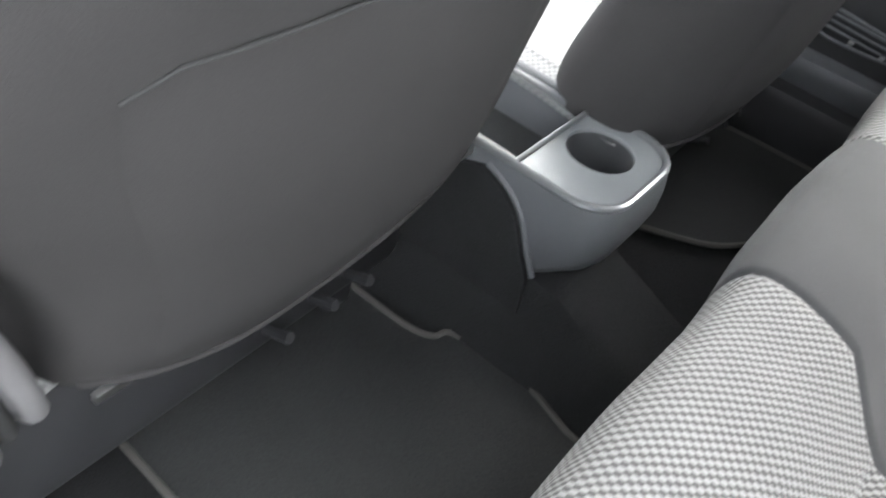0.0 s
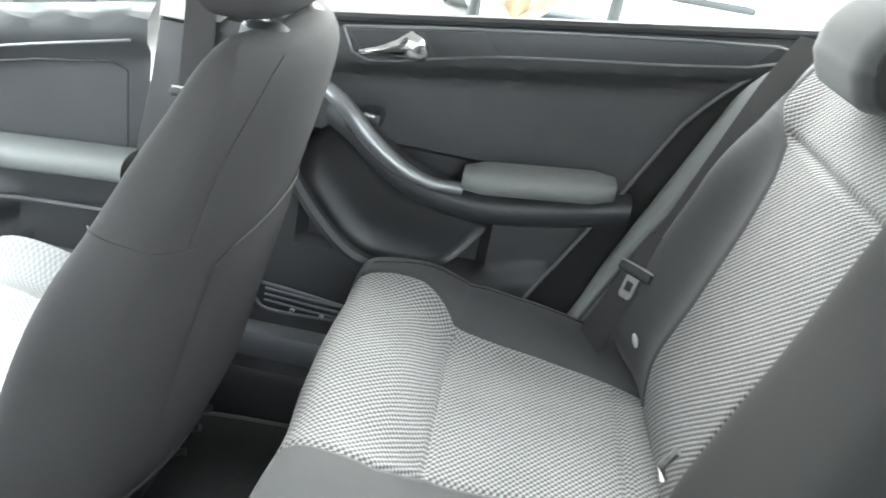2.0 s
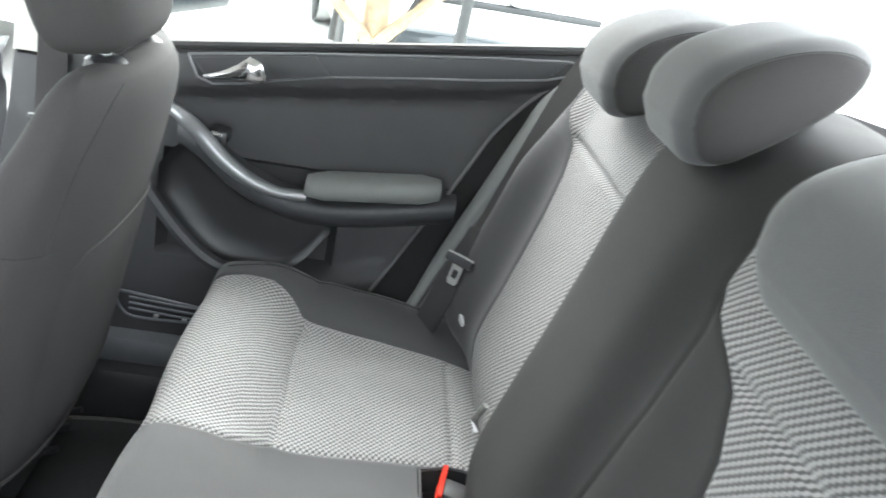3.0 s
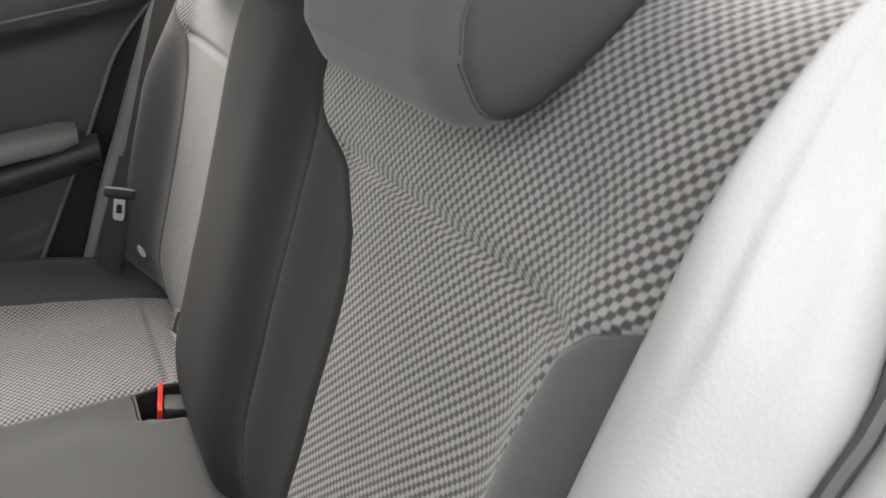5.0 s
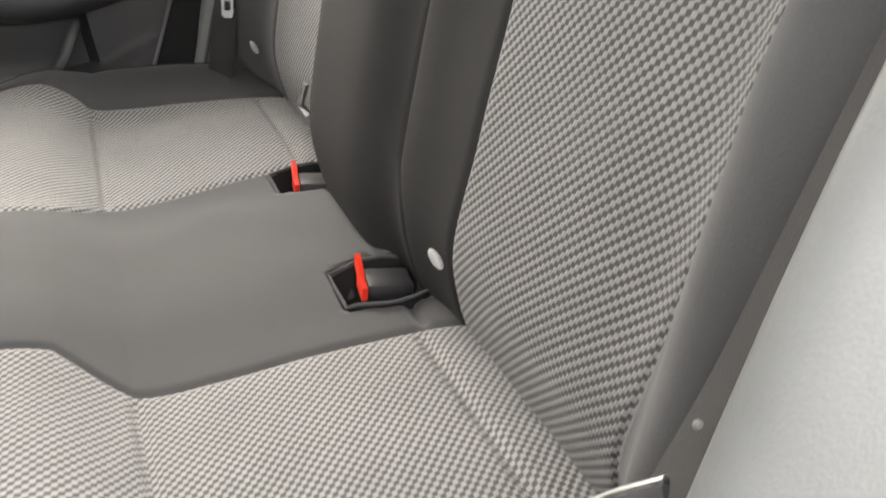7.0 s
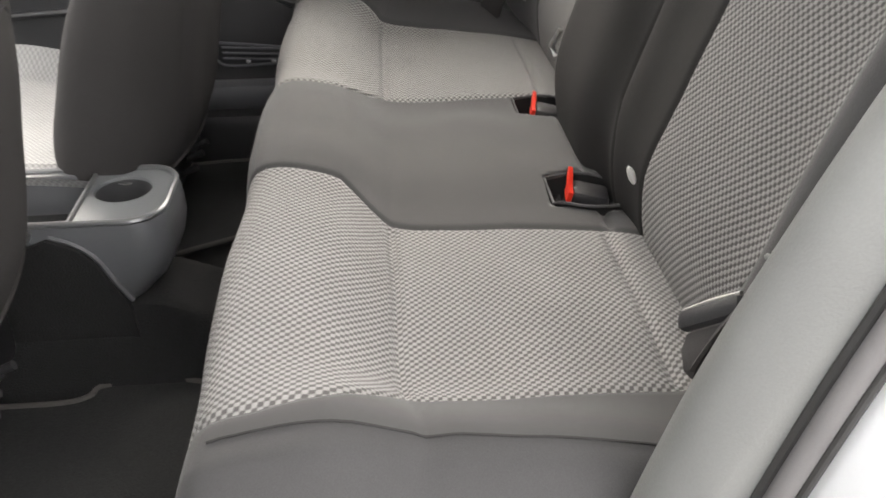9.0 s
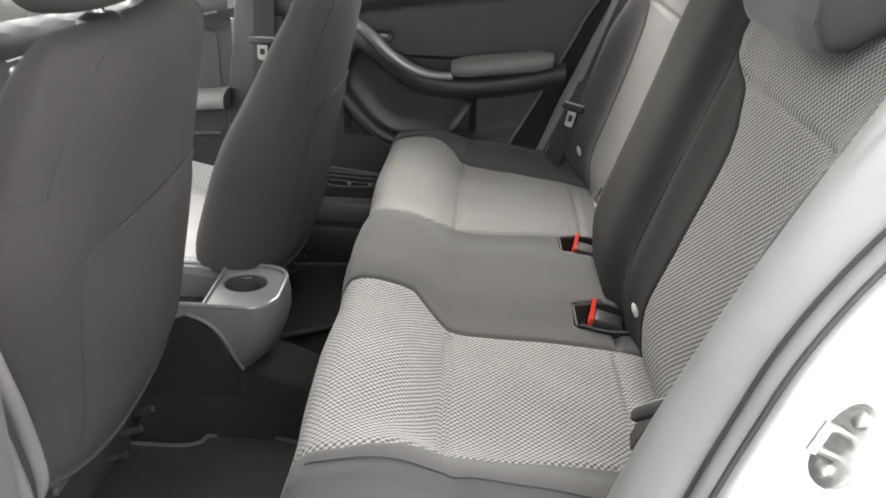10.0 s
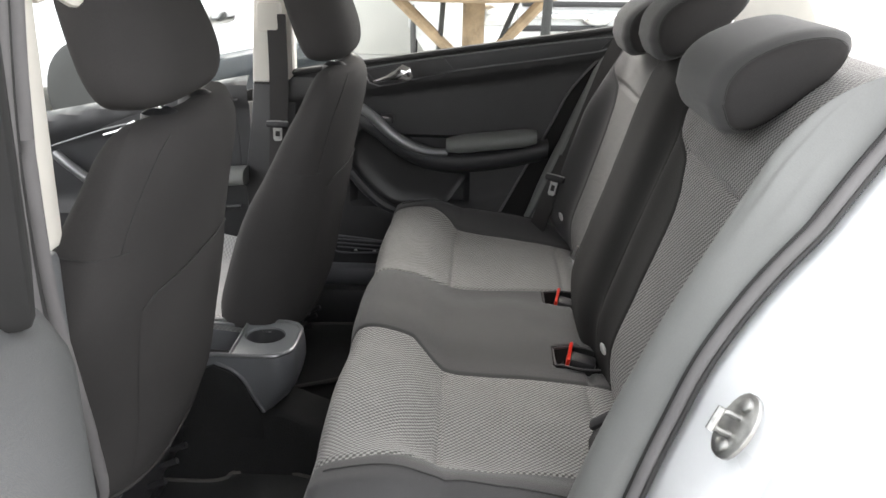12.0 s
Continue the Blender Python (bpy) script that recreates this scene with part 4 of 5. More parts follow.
# Rim, tray and cup holder are cut into the top: cup plate with a real well.
HX, HY, HR2 = 0.042, 0.243, 0.0385
bm = bmesh.new()
n = 40
hole = [(HX + HR2 * math.cos(2 * math.pi * k / n), HY + HR2 * math.sin(2 * math.pi * k / n)) for k in range(n)]


def on_outline(a):
    """Where a ray from the hole's centre meets the plate's edge."""
    d = Vector((math.cos(a), math.sin(a)))
    best = 9.0
    pl = console_outline(0.078, 0.178, 0.289)
    for p, q in zip(pl, pl[1:] + pl[:1]):
        e = Vector(q) - Vector(p)
        den = d.x * e.y - d.y * e.x
        if abs(den) < 1e-9:
            continue
        w = Vector(p) - Vector((HX, HY))
        t, u = (w.x * e.y - w.y * e.x) / den, (w.x * d.y - w.y * d.x) / den
        if t > 0 and -1e-6 <= u <= 1 + 1e-6:
            best = min(best, t)
    return HX + d.x * best, HY + d.y * best


rim = [bm.verts.new((*on_outline(2 * math.pi * k / n), ZT)) for k in range(n)]
lipv = [bm.verts.new((px, py, ZT - 0.002)) for px, py in hole]
low = [bm.verts.new((HX + (px - HX) * 0.97, HY + (py - HY) * 0.97, ZT - 0.006)) for px, py in hole]
for k in range(n):
    j = (k + 1) % n
    bm.faces.new((rim[k], rim[j], lipv[j], lipv[k]))
    bm.faces.new((lipv[k], lipv[j], low[j], low[k]))
part("cup_holder", bm, M_CONSOLE_LIT, console, "grey plate round the cup well", auto=30)
loft("cup_well", [[(HX + (px - HX) * k, HY + (py - HY) * k, ZT - d) for px, py in hole] for k, d in ((0.97, 0.006), (0.84, 0.088), (0.78, 0.090), (0.01, 0.090))], M_WELL_SHADED, console, "deep round well, shade put into its dark colour", caps=False, auto=30)
out = console_outline(0.080, 0.176, 0.9)
tube("rim", [(px, py, ZT + 0.001) for px, py in out], 0.0045, M_GRIP, console, "satin grey rim", 8)
tube("divider", [(CX - 0.076, 0.29, ZT), (CX + 0.076, 0.29, ZT)], 0.0035, M_GRIP, console, "satin grey divider", 8)
for sgn in (-1, 1):
    block("tray_wall", (CX + sgn * 0.072 - 0.006, 0.292, 0.13), (CX + sgn * 0.072 + 0.006, 0.95, ZT), M_PLASTIC_GREY, console, "", 0.002)
block("tray_floor", (CX - 0.07, 0.292, 0.165), (CX + 0.07, 0.95, 0.18), M_MAT, console, "felt lined tray floor", 0.003)
block("tray_end", (CX - 0.07, 0.288, 0.13), (CX + 0.07, 0.294, ZT - 0.003), M_PLASTIC_GREY, console, "", 0.001)
tube("handbrake_loop", curve_pts([(0.115, 0.325, 0.219), (0.115, 0.306, 0.241), (0.115, 0.283, 0.253), (0.115, 0.256, 0.252), (0.115, 0.234, 0.242), (0.115, 0.222, 0.22)], 5), 0.0028, M_GRIP, console)
# Carpeted flank of the tunnel under the console.
flankc = curve_pts([(0.315, 0.225), (0.285, 0.212), (0.262, 0.19), (0.245, 0.155), (0.228, 0.125)], 5)
tube("flank_edge", [(CX - 0.082, y, z) for y, z in flankc], 0.0035, M_PLASTIC_GREY, console, "", 6)
for sgn, px in ((1, CX - 0.090), (-1, CX + 0.090)):
    plate("carpet_flank", [(1.0, 0.215), (0.34, 0.215)] + [(y + 0.004, z - 0.002) for y, z in flankc] + [(0.222, 0.02), (1.0, 0.02)], 0.010, M_CARPET, console, "black carpet covering", 0.003, side_plane(px, sgn))

# ---------------------------------------------------------------- floor mats
def floor_mat(outline, z, label):
    ob = thing("floor_mat", label, "floor mat", "rear mats")
    pts = curve_pts(outline + outline[:1], 6)[:-1]
    plate("mat_surface", [tuple(p) for p in pts], 0.008, M_MAT, ob, "", 0.003, Matrix.Translation((0, 0, z)))
    tube("piping", [(x, y, z + 0.008) for x, y in pts], 0.0042, M_PIPING, ob, "stitched edge piping", 6, closed=True)
    return ob


floor_mat([(-0.44, 0.455), (-0.25, 0.47), (-0.138, 0.458), (-0.126, 0.43), (-0.124, 0.33), (-0.113, 0.296), (-0.092, 0.28), (-0.086, 0.19), (-0.108, 0.11), (-0.12, 0.05), (-0.25, 0.03), (-0.44, 0.03), (-0.45, 0.25)], 0.002, "black carpet mat with stitched edge on the rear floor")
floor_mat([(0.60, 0.30), (0.36, 0.31), (0.27, 0.30), (0.25, 0.26), (0.266, 0.22), (0.312, 0.135), (0.38, 0.085), (0.44, 0.05), (0.60, 0.03), (0.615, 0.18)], 0.002, "black carpet mat behind the front passenger seat")

# ---------------------------------------------------------------- right-hand doors
PANEL = side_plane(0.70)


def on_door(pts):
    return [(p[0], p[1]) for p in pts]


door = thing("door_1", "dark plastic rear door trim, door closed", "car door", kind="structure")
# Main panel as a relief: belt roll on top, flat field, pocket bulge below.
rows, uv = [], []
for z in np.linspace(0.10, 0.80, 60):
    row = []
    for y in np.linspace(0.345, -0.62, 60):
        belt = 0.676 - (y - 0.129) * 0.155
        zz = min(z, belt + 0.012)
        x = 0.715
        x -= 0.028 * float(ease(belt - 0.085, belt - 0.055, zz))
        x += 0.03 * float(ease(belt - 0.008, belt + 0.012, zz))
        arch = 0.30 + 0.13 * float(ease(0.03, 0.19, y)) + 0.04 * float(ease(-0.1, -0.25, y))
        x -= 0.022 * float(ease(arch + 0.012, arch - 0.012, zz)) * float(ease(-0.5, -0.2, y))
        if -0.13 < y < 0.15 and 0.32 < zz < 0.50:
            x += 0.022
        row.append((x, y, zz))
    rows.append(row)
    uv.append([(p[1], p[2]) for p in row])
part("trim_panel", sheet_mesh(rows, uv), M_DOOR, door)
tube("belt_strip", [(0.70, y, 0.684 - (y - 0.129) * 0.155) for y in np.linspace(0.345, -0.60, 20)], 0.008, M_RUBBER, door, "black window seal", 8)
# Handle bezel: a long framed strip.
bez = [(0.128, 0.672), (0.087, 0.630), (-0.10, 0.672), (-0.452, 0.727), (-0.483, 0.762), (-0.07, 0.705)]
plate("bezel", on_door(bez), 0.006, M_DOOR_TOP, door, "smooth dark grey strip", 0.002, side_plane(0.688))
tube("bezel_edge", [(0.683, y, z) for y, z in curve_pts(bez + bez[:1], 3)], 0.0022, M_GRIP, door, "thin bright edge", 6)
plate("handle_bowl", on_door([(0.118, 0.668), (0.09, 0.638), (0.0, 0.656), (0.022, 0.686)]), 0.002, M_PLASTIC, door, "black recess", 0.0008, side_plane(0.681))
plate("grained_tile", on_door([(0.015, 0.688), (-0.012, 0.655), (-0.10, 0.674), (-0.074, 0.702)]), 0.003, M_DOOR, door, "", 0.001, side_plane(0.6815))
loft("chrome_handle", [[(0.672 + 0.006 * math.cos(a) + d, y, z + h * math.sin(a)) for a in np.linspace(0, 2 * math.pi, 9)[:-1]] for y, z, h, d in ((0.100, 0.642, 0.004, 0.004), (0.075, 0.649, 0.007, -0.001), (0.048, 0.658, 0.012, -0.005), (0.028, 0.667, 0.020, -0.006), (0.010, 0.662, 0.017, -0.003), (0.001, 0.655, 0.009, 0.003))], M_CHROME, door, "chrome pull handle")
# Grip bar sweeping down into the armrest.
grip = curve_pts([(0.672, 0.150, 0.585), (0.655, 0.124, 0.576), (0.648, 0.094, 0.555), (0.645, 0.056, 0.520), (0.645, 0.009, 0.490), (0.648, -0.038, 0.474), (0.655, -0.087, 0.472)], 6)
tube("grip_bar", grip, [0.010 + 0.004 * math.sin(math.pi * min(1, i / len(grip) * 1.2)) for i in range(len(grip))], M_GRIP, door, "satin grey grip bar", 12)
rings = []
for i, (x, y, z) in enumerate(curve_pts([(0.70, 0.135, 0.545), (0.69, 0.10, 0.53), (0.685, 0.04, 0.485), (0.68, -0.04, 0.452), (0.675, -0.12, 0.447), (0.675, -0.22, 0.46), (0.68, -0.34, 0.485)], 6)):
    rings.append([(x + 0.03, y, z + 0.022), (x - 0.022, y, z + 0.018), (x - 0.03, y, z + 0.004), (x - 0.02, y, z - 0.018), (x + 0.01, y, z - 0.034), (x + 0.03, y, z - 0.036)])
loft("grip_console", rings, M_DOOR_TOP, door, "dark grey moulded grip base", auto=60)
rings = []
for k in range(15):
    u = k / 14
    y = -0.084 - 0.226 * u
    z = 0.487 + 0.027 * u
    e = min(u, 1 - u) * 14
    g = min(1.0, 0.72 + 0.14 * e)
    rings.append([(0.672 + 0.042 * math.copysign(abs(math.cos(a)) ** 0.7, math.cos(a)) * g, y, z + 0.021 * g * math.copysign(abs(math.sin(a)) ** 0.7, math.sin(a))) for a in np.linspace(0, 2 * math.pi, 17)[:-1]])
loft("armrest", rings, M_ARM, door, "padded grey vinyl armrest", auto=70)
block("window_switch", (0.655, 0.05, 0.538), (0.70, 0.085, 0.560), M_PLASTIC, door, "", 0.006)
tube("window_switch_cap", [(0.655, 0.076, 0.557), (0.655, 0.06, 0.555)], 0.004, M_CHROME, door)
# Bin and speaker field below, framed by a raised curve.
arch = curve_pts([(0.205, 0.47), (0.174, 0.425), (0.123, 0.363), (0.073, 0.321), (0.024, 0.305), (-0.03, 0.302)], 6)
tube("bin_edge", [(0.682, y, z) for y, z in arch], 0.013, M_DOOR_TOP, door, "", 8)
bin_line = curve_pts([(0.165, 0.43), (0.118, 0.37), (0.068, 0.328), (0.02, 0.316), (-0.05, 0.318), (-0.088, 0.335), (-0.118, 0.375), (-0.134, 0.412), (-0.07, 0.425), (0.012, 0.447), (0.085, 0.495), (0.13, 0.52), (0.165, 0.48)], 5)
rings = []
for k, dx in ((1.0, 0.0), (0.96, 0.010), (0.85, 0.016), (0.5, 0.019), (0.01, 0.019)):
    rings.append([(0.688 + dx, 0.02 + (y - 0.02) * k, 0.41 + (z - 0.41) * k) for y, z in bin_line])
loft("bin_recess", rings, M_BIN, door, "black moulded door bin", caps=False, auto=60)
vent = curve_pts([(0.225, 0.232), (0.215, 0.236), (0.08, 0.222), (0.03, 0.212), (0.02, 0.205), (0.03, 0.196), (0.10, 0.19), (0.19, 0.188), (0.215, 0.205), (0.225, 0.232)], 4)[:-1]
plate("lamp_recess", [tuple(p) for p in vent], 0.003, M_PLASTIC, door, "black louvred recess", 0.001, side_plane(0.684))
for z in (0.200, 0.211, 0.222):
    tube("louvre", [(0.680, 0.20, z + 0.004), (0.678, 0.12, z), (0.680, 0.04, z - 0.004)], 0.0022, M_PLASTIC_GREY, door, "", 6)
for y in (0.151, 0.101):
    block("chrome_dot", (0.674, y - 0.004, 0.194), (0.682, y + 0.004, 0.199), M_STEEL, door, "", 0.001)
tube("vent_edge", [(0.681, *p) for p in vent], 0.003, M_PLASTIC_GREY, door, "", 6, closed=True)
edge_r = tube("weather_seal", [(0.692, y, z) for y, z in curve_pts(DOOR_EDGE_R, 6)], 0.0032, M_SEAL, None, "", 8)
tagged(edge_r, "thin grey door seal beside the vinyl bolster", "door seal", kind="structure")

door_f = thing("door_2", "dark plastic front door trim with grey armrest", "car door", kind="structure")
rows, uv = [], []
for z in np.linspace(0.08, 0.76, 40):
    row = []
    for y in np.linspace(1.35, 0.425, 40):
        belt = 0.63 - (y - 0.43) * 0.2
        zz = min(z, belt + 0.012)
        x = 0.72 - 0.02 * float(ease(belt - 0.07, belt - 0.045, zz)) + 0.03 * float(ease(belt - 0.005, belt + 0.012, zz))
        x -= 0.03 * float(ease(0.30, 0.27, zz + 0.1 * float(ease(0.66, 0.62, y))))
        row.append((x, y, zz))
    rows.append(row)
    uv.append([(p[1], p[2]) for p in row])
part("trim_panel", sheet_mesh(rows, uv), M_DOOR_TOP, door_f)
rings = []
for k in range(13):
    u = k / 12
    y, z = 0.70 - 0.27 * u, 0.372 + 0.022 * u
    rings.append([(0.675 + 0.045 * math.copysign(abs(math.cos(a)) ** 0.7, math.cos(a)), y, z + 0.022 * math.copysign(abs(math.sin(a)) ** 0.7, math.sin(a))) for a in np.linspace(0, 2 * math.pi, 17)[:-1]])
loft("armrest", rings, M_ARM, door_f, "padded grey vinyl armrest", auto=70)
grip = curve_pts([(0.68, 0.93, 0.435), (0.665, 0.89, 0.41), (0.655, 0.815, 0.36), (0.655, 0.76, 0.347), (0.66, 0.69, 0.352)], 6)
tube("grip_bar", grip, 0.013, M_GRIP, door_f, "satin grey grip bar", 12)
tube("panel_line", [(0.697, y, z) for y, z in ((0.95, 0.45), (0.80, 0.50), (0.60, 0.55), (0.45, 0.585))], 0.0025, M_GRIP, door_f, "thin bright line", 6)
tube("panel_line", [(0.703, y, z) for y, z in ((0.70, 0.50), (0.60, 0.525), (0.48, 0.545), (0.455, 0.535), (0.45, 0.40))], 0.002, M_PLASTIC, door_f, "", 6)
plate("handle_bowl", [(0.82, 0.50), (0.78, 0.475), (0.69, 0.50), (0.70, 0.545)], 0.003, M_PLASTIC, door_f, "black recess", 0.001, side_plane(0.70))
loft("chrome_handle", [[(0.686 + 0.006 * math.cos(a), y, z + h * math.sin(a)) for a in np.linspace(0, 2 * math.pi, 9)[:-1]] for y, z, h in ((0.80, 0.487, 0.004), (0.76, 0.497, 0.006), (0.73, 0.510, 0.011), (0.715, 0.515, 0.012), (0.706, 0.51, 0.007))], M_CHROME, door_f, "chrome pull handle")
tube("bin_edge", [(0.675, y, z) for y, z in curve_pts([(0.86, 0.215), (0.72, 0.225), (0.685, 0.24), (0.665, 0.27), (0.645, 0.296), (0.45, 0.31)], 6)], 0.007, M_DOOR_TOP, door_f, "", 8)

# Right B pillar with the front belt.
pillar_r = thing("pillar_right", "cream upper and black lower trim between the doors", "pillar", kind="structure")
plate("lower_trim", [(0.435, 0.10), (0.44, 0.39), (0.418, 0.53), (0.408, 0.628), (0.30, 0.628), (0.30, 0.10)], 0.05, M_DOOR, pillar_r, "dark plastic lower trim", 0.01, side_plane(0.745))
plate("upper_trim", [(0.408, 0.63), (0.395, 0.85), (0.37, 1.08), (0.29, 1.08), (0.30, 0.80), (0.303, 0.63)], 0.045, M_CREAM, pillar_r, "cream plastic upper trim", 0.01, side_plane(0.735))
block("belt_guide", (0.665, 0.325, 0.755), (0.70, 0.385, 0.83), M_CREAM, pillar_r, "cream belt guide cover", 0.012)
belt_f = thing("front_seat_belt", "black front belt on the pillar with latch plate", "seat belt")
ribbon("webbing", curve_pts([(0.668, 0.335, 0.80), (0.67, 0.335, 0.66), (0.672, 0.34, 0.52), (0.665, 0.345, 0.40), (0.66, 0.35, 0.12)], 4), 0.047, (0, 1, 0), M_BELT, belt_f)
tongue(belt_f, Matrix.Translation((0.662, 0.342, 0.53)) @ pose(0, 0, 0, 0, 0, 90))

# Glass of the closed side.
for nm, pts, lab in (("window_1", [(0.30, 0.66), (-0.50, 0.78), (-0.60, 0.93), (-0.30, 1.05), (0.30, 1.07)], "clear side window glass of the rear door"), ("window_2", [(1.15, 0.48), (0.42, 0.63), (0.40, 1.06), (0.70, 1.03)], "clear side window glass of the front door")):
    bm = bmesh.new()
    bm.faces.new([bm.verts.new((0.712 - max(0, z - 0.68) * 0.16, y, z)) for y, z in pts])
    w = part(nm, bm, M_GLASS, smooth=False)
    w.visible_shadow = False
    tagged(w, lab, "window", kind="structure")

# Parcel shelf and C pillars behind the backrest.
shelf = block("parcel_shelf", (-0.64, -1.2, 0.77), (0.64, -0.70, 0.80), M_VINYL, None, "", 0.01)
tagged(shelf, "grey felt parcel shelf behind the rear seat", "shelf", kind="structure")
for sgn in (-1, 1):
    cp = loft("pillar_trim", [[(sgn * (0.66 - 0.1 * u), -0.66 - 0.22 * u * 0 - v * 0.3 * (1 - 0.6 * u), 0.80 + 0.29 * u) for v in (0, 1)] + [(sgn * (0.70 - 0.1 * u), -0.66 - v * 0.3 * (1 - 0.6 * u), 0.80 + 0.29 * u) for v in (1, 0)] for u in np.linspace(0, 1, 6)], M_CREAM)
    tagged(cp, "pale plastic trim of the rear roof pillar", "pillar", kind="structure")

# ---------------------------------------------------------------- striker on the door jamb
striker = thing("door_striker", "steel door striker loop on a bolted plate", "striker")
SM = Matrix.Translation((-0.805, -0.4095, 0.5565)) @ (Vector((-0.30, 0.80, 0.52)).to_track_quat("Z", "Y").to_matrix().to_4x4())
oval = [(0.021 * math.copysign(abs(math.cos(a)) ** 0.8, math.cos(a)), 0.034 * math.sin(a)) for a in np.linspace(0, 2 * math.pi, 25)[:-1]]
plate("plate", oval, 0.005, M_STEEL, striker, "", 0.0015, SM)
tube("loop", [SM @ Vector(p) for p in curve_pts([(0, -0.010, 0.004), (0, -0.010, 0.024), (0.0, -0.005, 0.030), (0, 0.003, 0.030), (0, 0.008, 0.024), (0, 0.008, 0.004)], 4)], 0.0034, M_STEEL, striker, "", 8)
tube("bar", [SM @ Vector(p) for p in ((0.0, -0.014, 0.029), (0.0, 0.010, 0.030))], 0.0042, M_STEEL, striker, "", 8)
for v in (-0.022, 0.022):
    tube("screw", [SM @ Vector((0.0, v, 0.004)), SM @ Vector((0.0, v, 0.009)), SM @ Vector((0.0, v, 0.010))], [0.0075, 0.0065, 0.004], M_STEEL, striker, "", 12)

# ---------------------------------------------------------------- the open rear door, swung out on its hinges
TH = radians(63)
dv, nv = Vector((-math.sin(TH), -math.cos(TH), 0)), Vector((math.cos(TH), -math.sin(TH), 0))
DM = Matrix(((dv.x, nv.x, 0, -0.805), (dv.y, nv.y, 0, 0.345), (0, 0, 1, 0), (0, 0, 0, 1)))
open_door = thing("door_3", "open rear door with grey grained trim", "car door", kind="structure")
rows = []
for z in np.linspace(0.02, 0.72, 36):
    row = []
    for u in np.linspace(0.0, 0.98, 30):
        belt = 0.68 + 0.03 * u
        zz = min(z, belt)
        y = 0.055 + 0.03 * float(ease(0.0, 0.06, u)) + 0.033 * float(ease(0.69, 0.60, zz)) - 0.02 * float(ease(belt - 0.02, belt, zz))
        row.append(DM @ Vector((u, y, zz)))
    rows.append(row)
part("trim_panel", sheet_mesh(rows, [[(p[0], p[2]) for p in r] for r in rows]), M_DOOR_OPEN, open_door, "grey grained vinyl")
block("outer_skin", (0.0, -0.04, -0.02), (1.0, 0.07, 0.66), M_PAINT, open_door, "silver painted steel", 0.03, m=DM)
for a, b in (((0.03, 0.0, 0.64), (0.06, -0.07, 1.05)), ((0.95, 0.0, 0.68), (0.80, -0.07, 0.98)), ((0.06, -0.07, 1.05), (0.80, -0.07, 0.98))):
    tube("window_frame", [DM @ Vector(a), DM @ Vector([(p + q) / 2 for p, q in zip(a, b)]), DM @ Vector(b)], 0.022, M_PLASTIC, open_door, "black window frame", 8)
bm = bmesh.new()
bm.faces.new([bm.verts.new(DM @ Vector(p)) for p in ((0.04, 0, 0.6), (0.95, 0, 0.67), (0.80, -0.07, 0.97), (0.07, -0.07, 1.04))])
pane = part("pane", bm, M_GLASS, open_door, "clear glass", smooth=False)
pane.visible_shadow = False
block("frame_post", (0.0, 0.02, 0.675), (0.16, 0.092, 1.05), M_SHADE_POST_BLACK, open_door, "black window frame post", 0.012, m=DM)
for z in (0.12, 0.48):
    block("hinge", (-0.03, 0.0, z), (0.03, 0.04, z + 0.06), M_STEEL, open_door, "", 0.006, m=DM)

# Front left door, closed, and the dashboard close the cabin ahead.
door_fl = thing("door_4", "closed front door with dark trim", "car door", kind="structure")
block("trim_panel", (-0.78, 0.43, 0.0), (-0.70, 1.35, 0.58), M_DOOR, door_fl, "", 0.03)
dash = thing("dashboard", "dark plastic dashboard at the front of the cabin", "dashboard", kind="structure")
block("cowl", (-0.70, 1.2, 0.1), (0.70, 1.5, 0.56), M_PLASTIC, dash, "", 0.06)

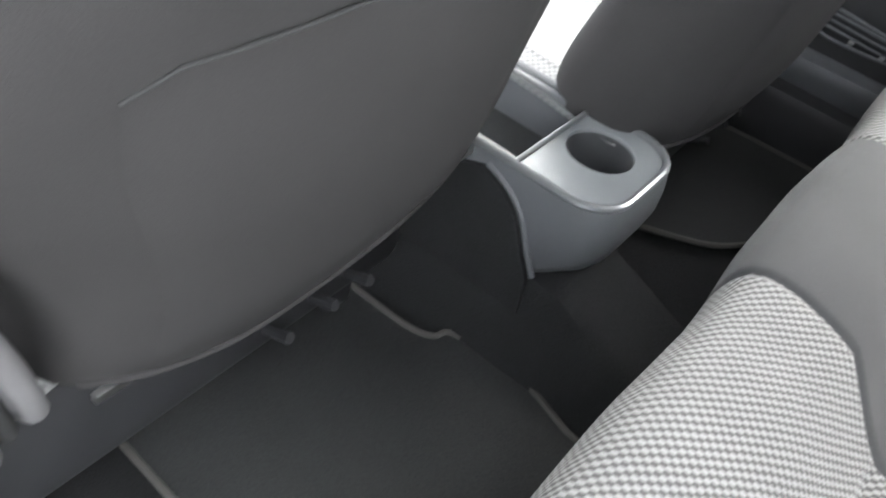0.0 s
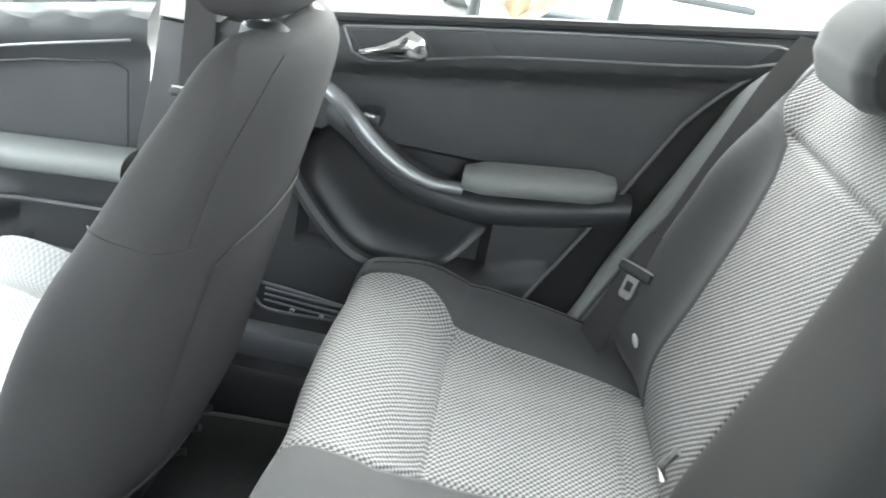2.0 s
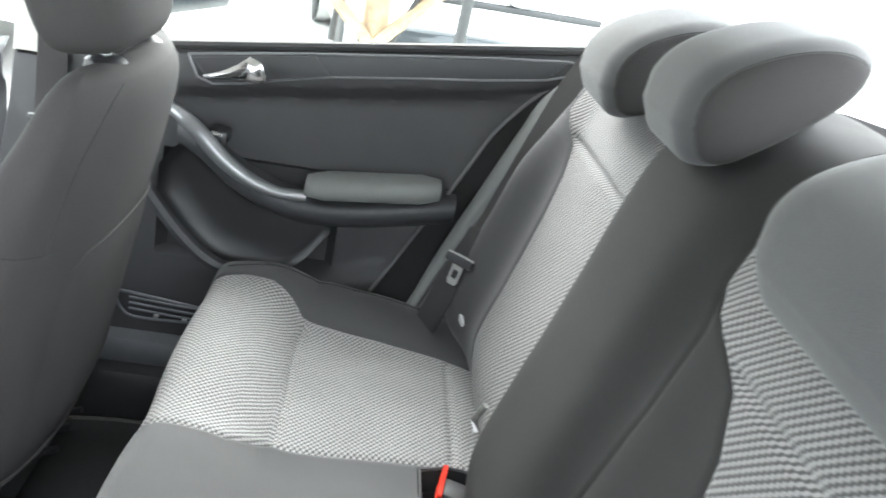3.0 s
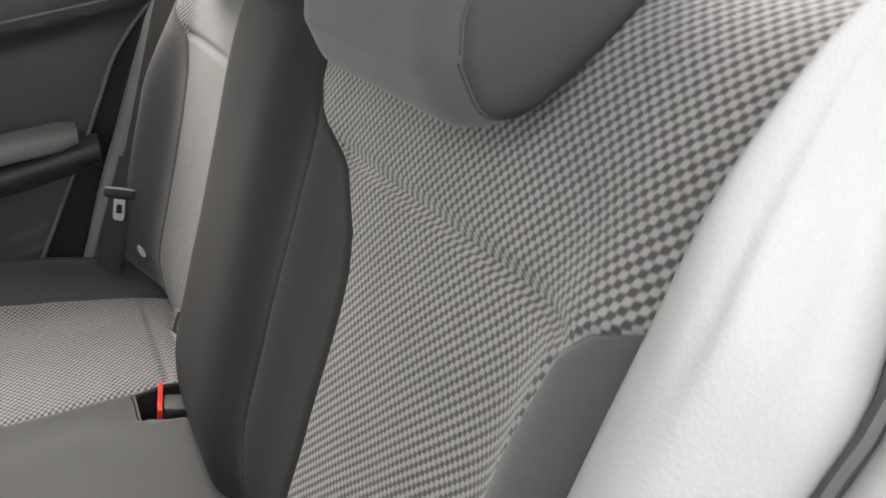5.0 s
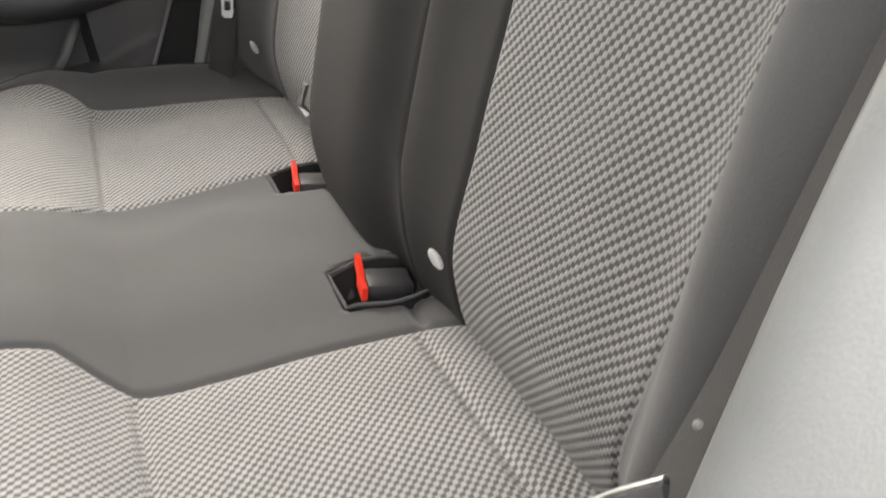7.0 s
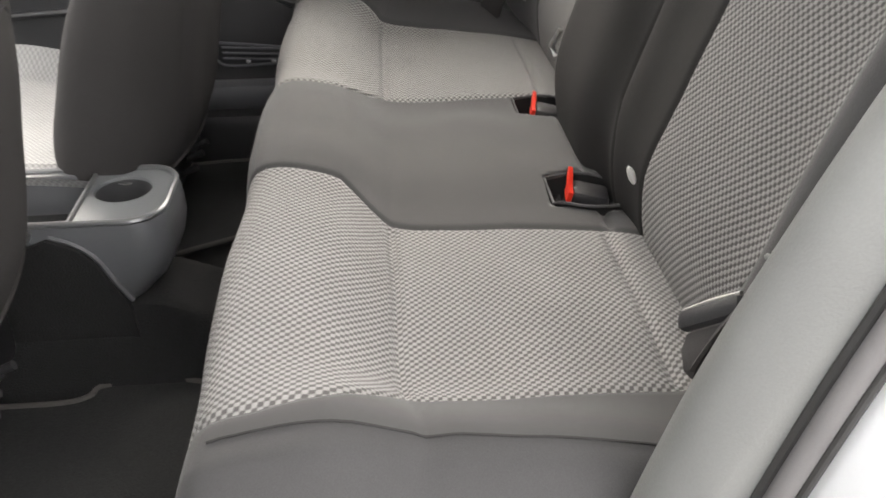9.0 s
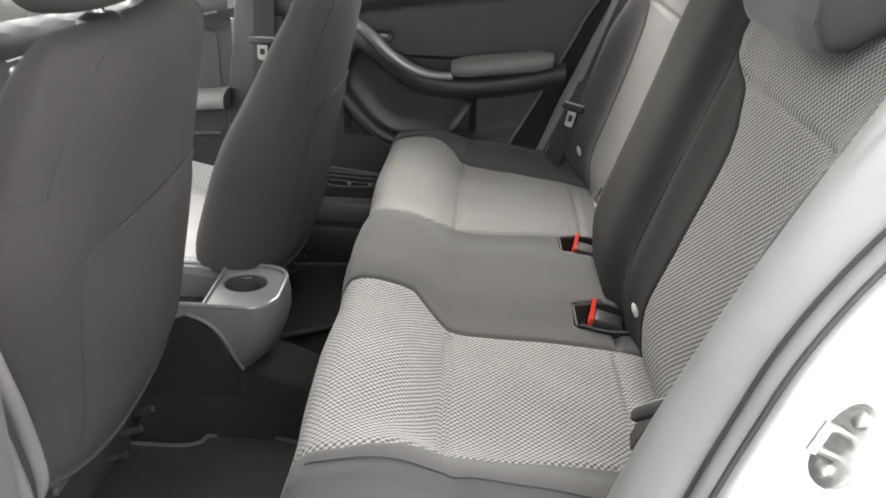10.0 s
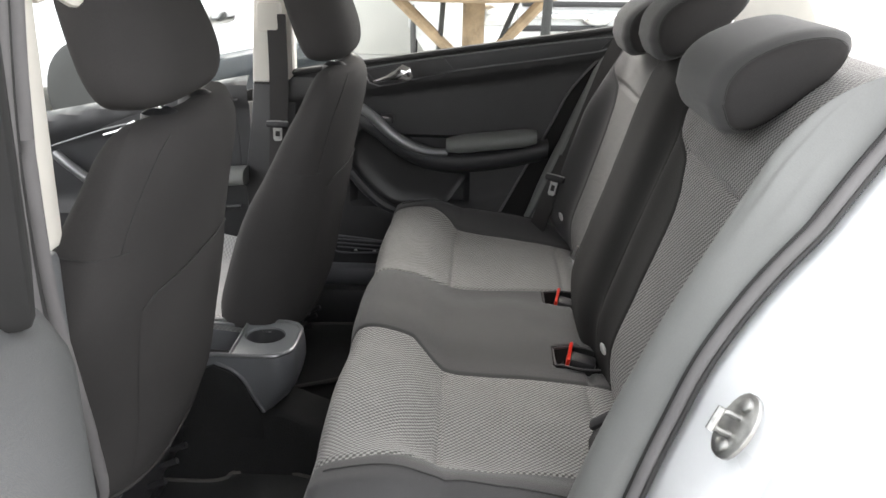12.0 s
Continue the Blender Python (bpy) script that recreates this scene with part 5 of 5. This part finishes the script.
# ---------------------------------------------------------------- the yard outside
def parked_car(name, label, at, turn, length=4.6, high=1.75, mat=None, grille=True):
    ob = thing(name, label, "car", "parked cars")
    m = Matrix.Translation(at) @ pose(0, 0, 0, 0, 0, turn)
    half = 0.9
    side = [(0, 0.35), (0.05, 0.95), (0.25, 1.08), (1.2, 1.18), (1.75, high), (length - 0.6, high), (length - 0.1, 1.15), (length, 0.9), (length, 0.35)]
    pts = curve_pts(side, 3)
    rings = []
    for x in (-half, -half * 0.96, -half * 0.6, 0, half * 0.6, half * 0.96, half):
        k = 0.93 if abs(x) == half else 1.0
        rings.append([m @ Vector((x * (1 - 0.13 * float(ease(1.1, high, z))), y, 0.35 + (z - 0.35) * k)) for y, z in pts])
    loft("body", rings, mat or M_CARWHITE, ob, auto=35)
    block("windscreen", (-0.68, -0.012, 0.0), (0.68, 0.012, 0.66), M_CARDARK, ob, "dark windscreen", 0.01, m=m @ Matrix.Translation((0, 1.22, 1.17)) @ pose(0, 0, 0, -43, 0, 0))
    for sgn in (-1, 1):
        block("side_glass", (sgn * 0.80 - 0.03, 1.75, 1.22), (sgn * 0.80 + 0.03, length - 0.75, high - 0.12), M_CARDARK, ob, "dark side glass", 0.01, m=m)
        block("headlight", (sgn * 0.66 - 0.16, -0.02, 0.78), (sgn * 0.66 + 0.16, 0.2, 0.95), M_CHROME, ob, "clear headlight", 0.04, m=m)
        for y in (0.85, length - 0.9):
            wheel = tube("wheel", [m @ Vector((sgn * (0.9 - d), y, 0.33)) for d in (0.02, 0.0, -0.015)] + [m @ Vector((sgn * 0.92, y, 0.33))], [0.30, 0.33, 0.31, 0.20], M_RUBBER, ob, "black tyre", 24)
    if grille:
        for k in range(4):
            block("grille_bar", (-0.48, -0.025, 0.68 + k * 0.075), (0.48, 0.03, 0.715 + k * 0.075), M_PLASTIC if k % 2 else M_CHROME, ob, "", 0.008, m=m)
        bm = bmesh.new()
        bmesh.ops.create_uvsphere(bm, u_segments=16, v_segments=8, radius=0.09)
        bmesh.ops.transform(bm, matrix=m @ Matrix.Translation((0, -0.035, 0.83)) @ Matrix.Diagonal((1.0, 0.2, 0.45, 1)), verts=bm.verts)
        part("badge", bm, M_CHROME, ob, "plain oval badge")
    block("bumper", (-0.88, -0.08, 0.35), (0.88, 0.1, 0.6), M_CARDARK, ob, "", 0.05, m=m)
    return ob


parked_car("parked_car", "white parked car with dark glass beyond the window", (4.3, -0.9, -0.32), -82)
parked_car("parked_car", "white parked car side on beyond the front window", (4.6, 1.2, -0.32), -18, grille=False)

stand = thing("round_stand", "rusty round steel table on a braced post", "steel stand")
n = 48
rings = [[(3.2 + r * math.cos(2 * math.pi * k / n), -0.07 + r * math.sin(2 * math.pi * k / n), z) for k in range(n)] for z, r in ((0.70, 0.50), (0.71, 0.52), (0.80, 0.53), (0.81, 0.51))]
loft("drum", rings, M_RUST, stand, "rusty beige steel drum", auto=30)
for k in range(16):
    a = 2 * math.pi * (k + 0.5) / 16
    c, d = Vector((3.2, -0.07, 0.757)), Vector((math.cos(a), math.sin(a), 0))
    tube("hole", [c + d * 0.515, c + d * 0.533, c + d * 0.536], [0.034, 0.034, 0.03], M_BLACKPOLE, stand, "dark round hole", 12)
tube("post", [(3.2, -0.13, -0.32), (3.2, -0.13, 0.3), (3.2, -0.13, 0.72)], 0.06, M_RUST, stand, "", 10)
for y0, y1 in ((-0.13, 0.28), (-0.13, -0.50), (0.05, 0.02), (-0.2, -0.36)):
    tube("brace", [(3.15, y0, 0.32), (3.1, (y0 + y1) / 2, 0.52), (3.05, y1, 0.72)], 0.028 if y1 in (0.28, -0.5) else 0.014, M_RUST if y1 in (0.28, -0.5) else M_BLACKPOLE, stand, "", 8)
pole = tube("pole", [(2.5, -0.43, -0.32), (2.5, -0.45, 0.55), (2.5, -0.50, 2.0)], 0.022, M_BLACKPOLE, None, "", 10)
tagged(pole, "black steel pole standing outside the window", "pole")
wall = block("wall_yard", (9.0, -14, -0.32), (9.2, 14, 2.6), M_CONCRETE, None, "", 0.01)
tagged(wall, "pale plastered wall round the yard", "wall", kind="structure")
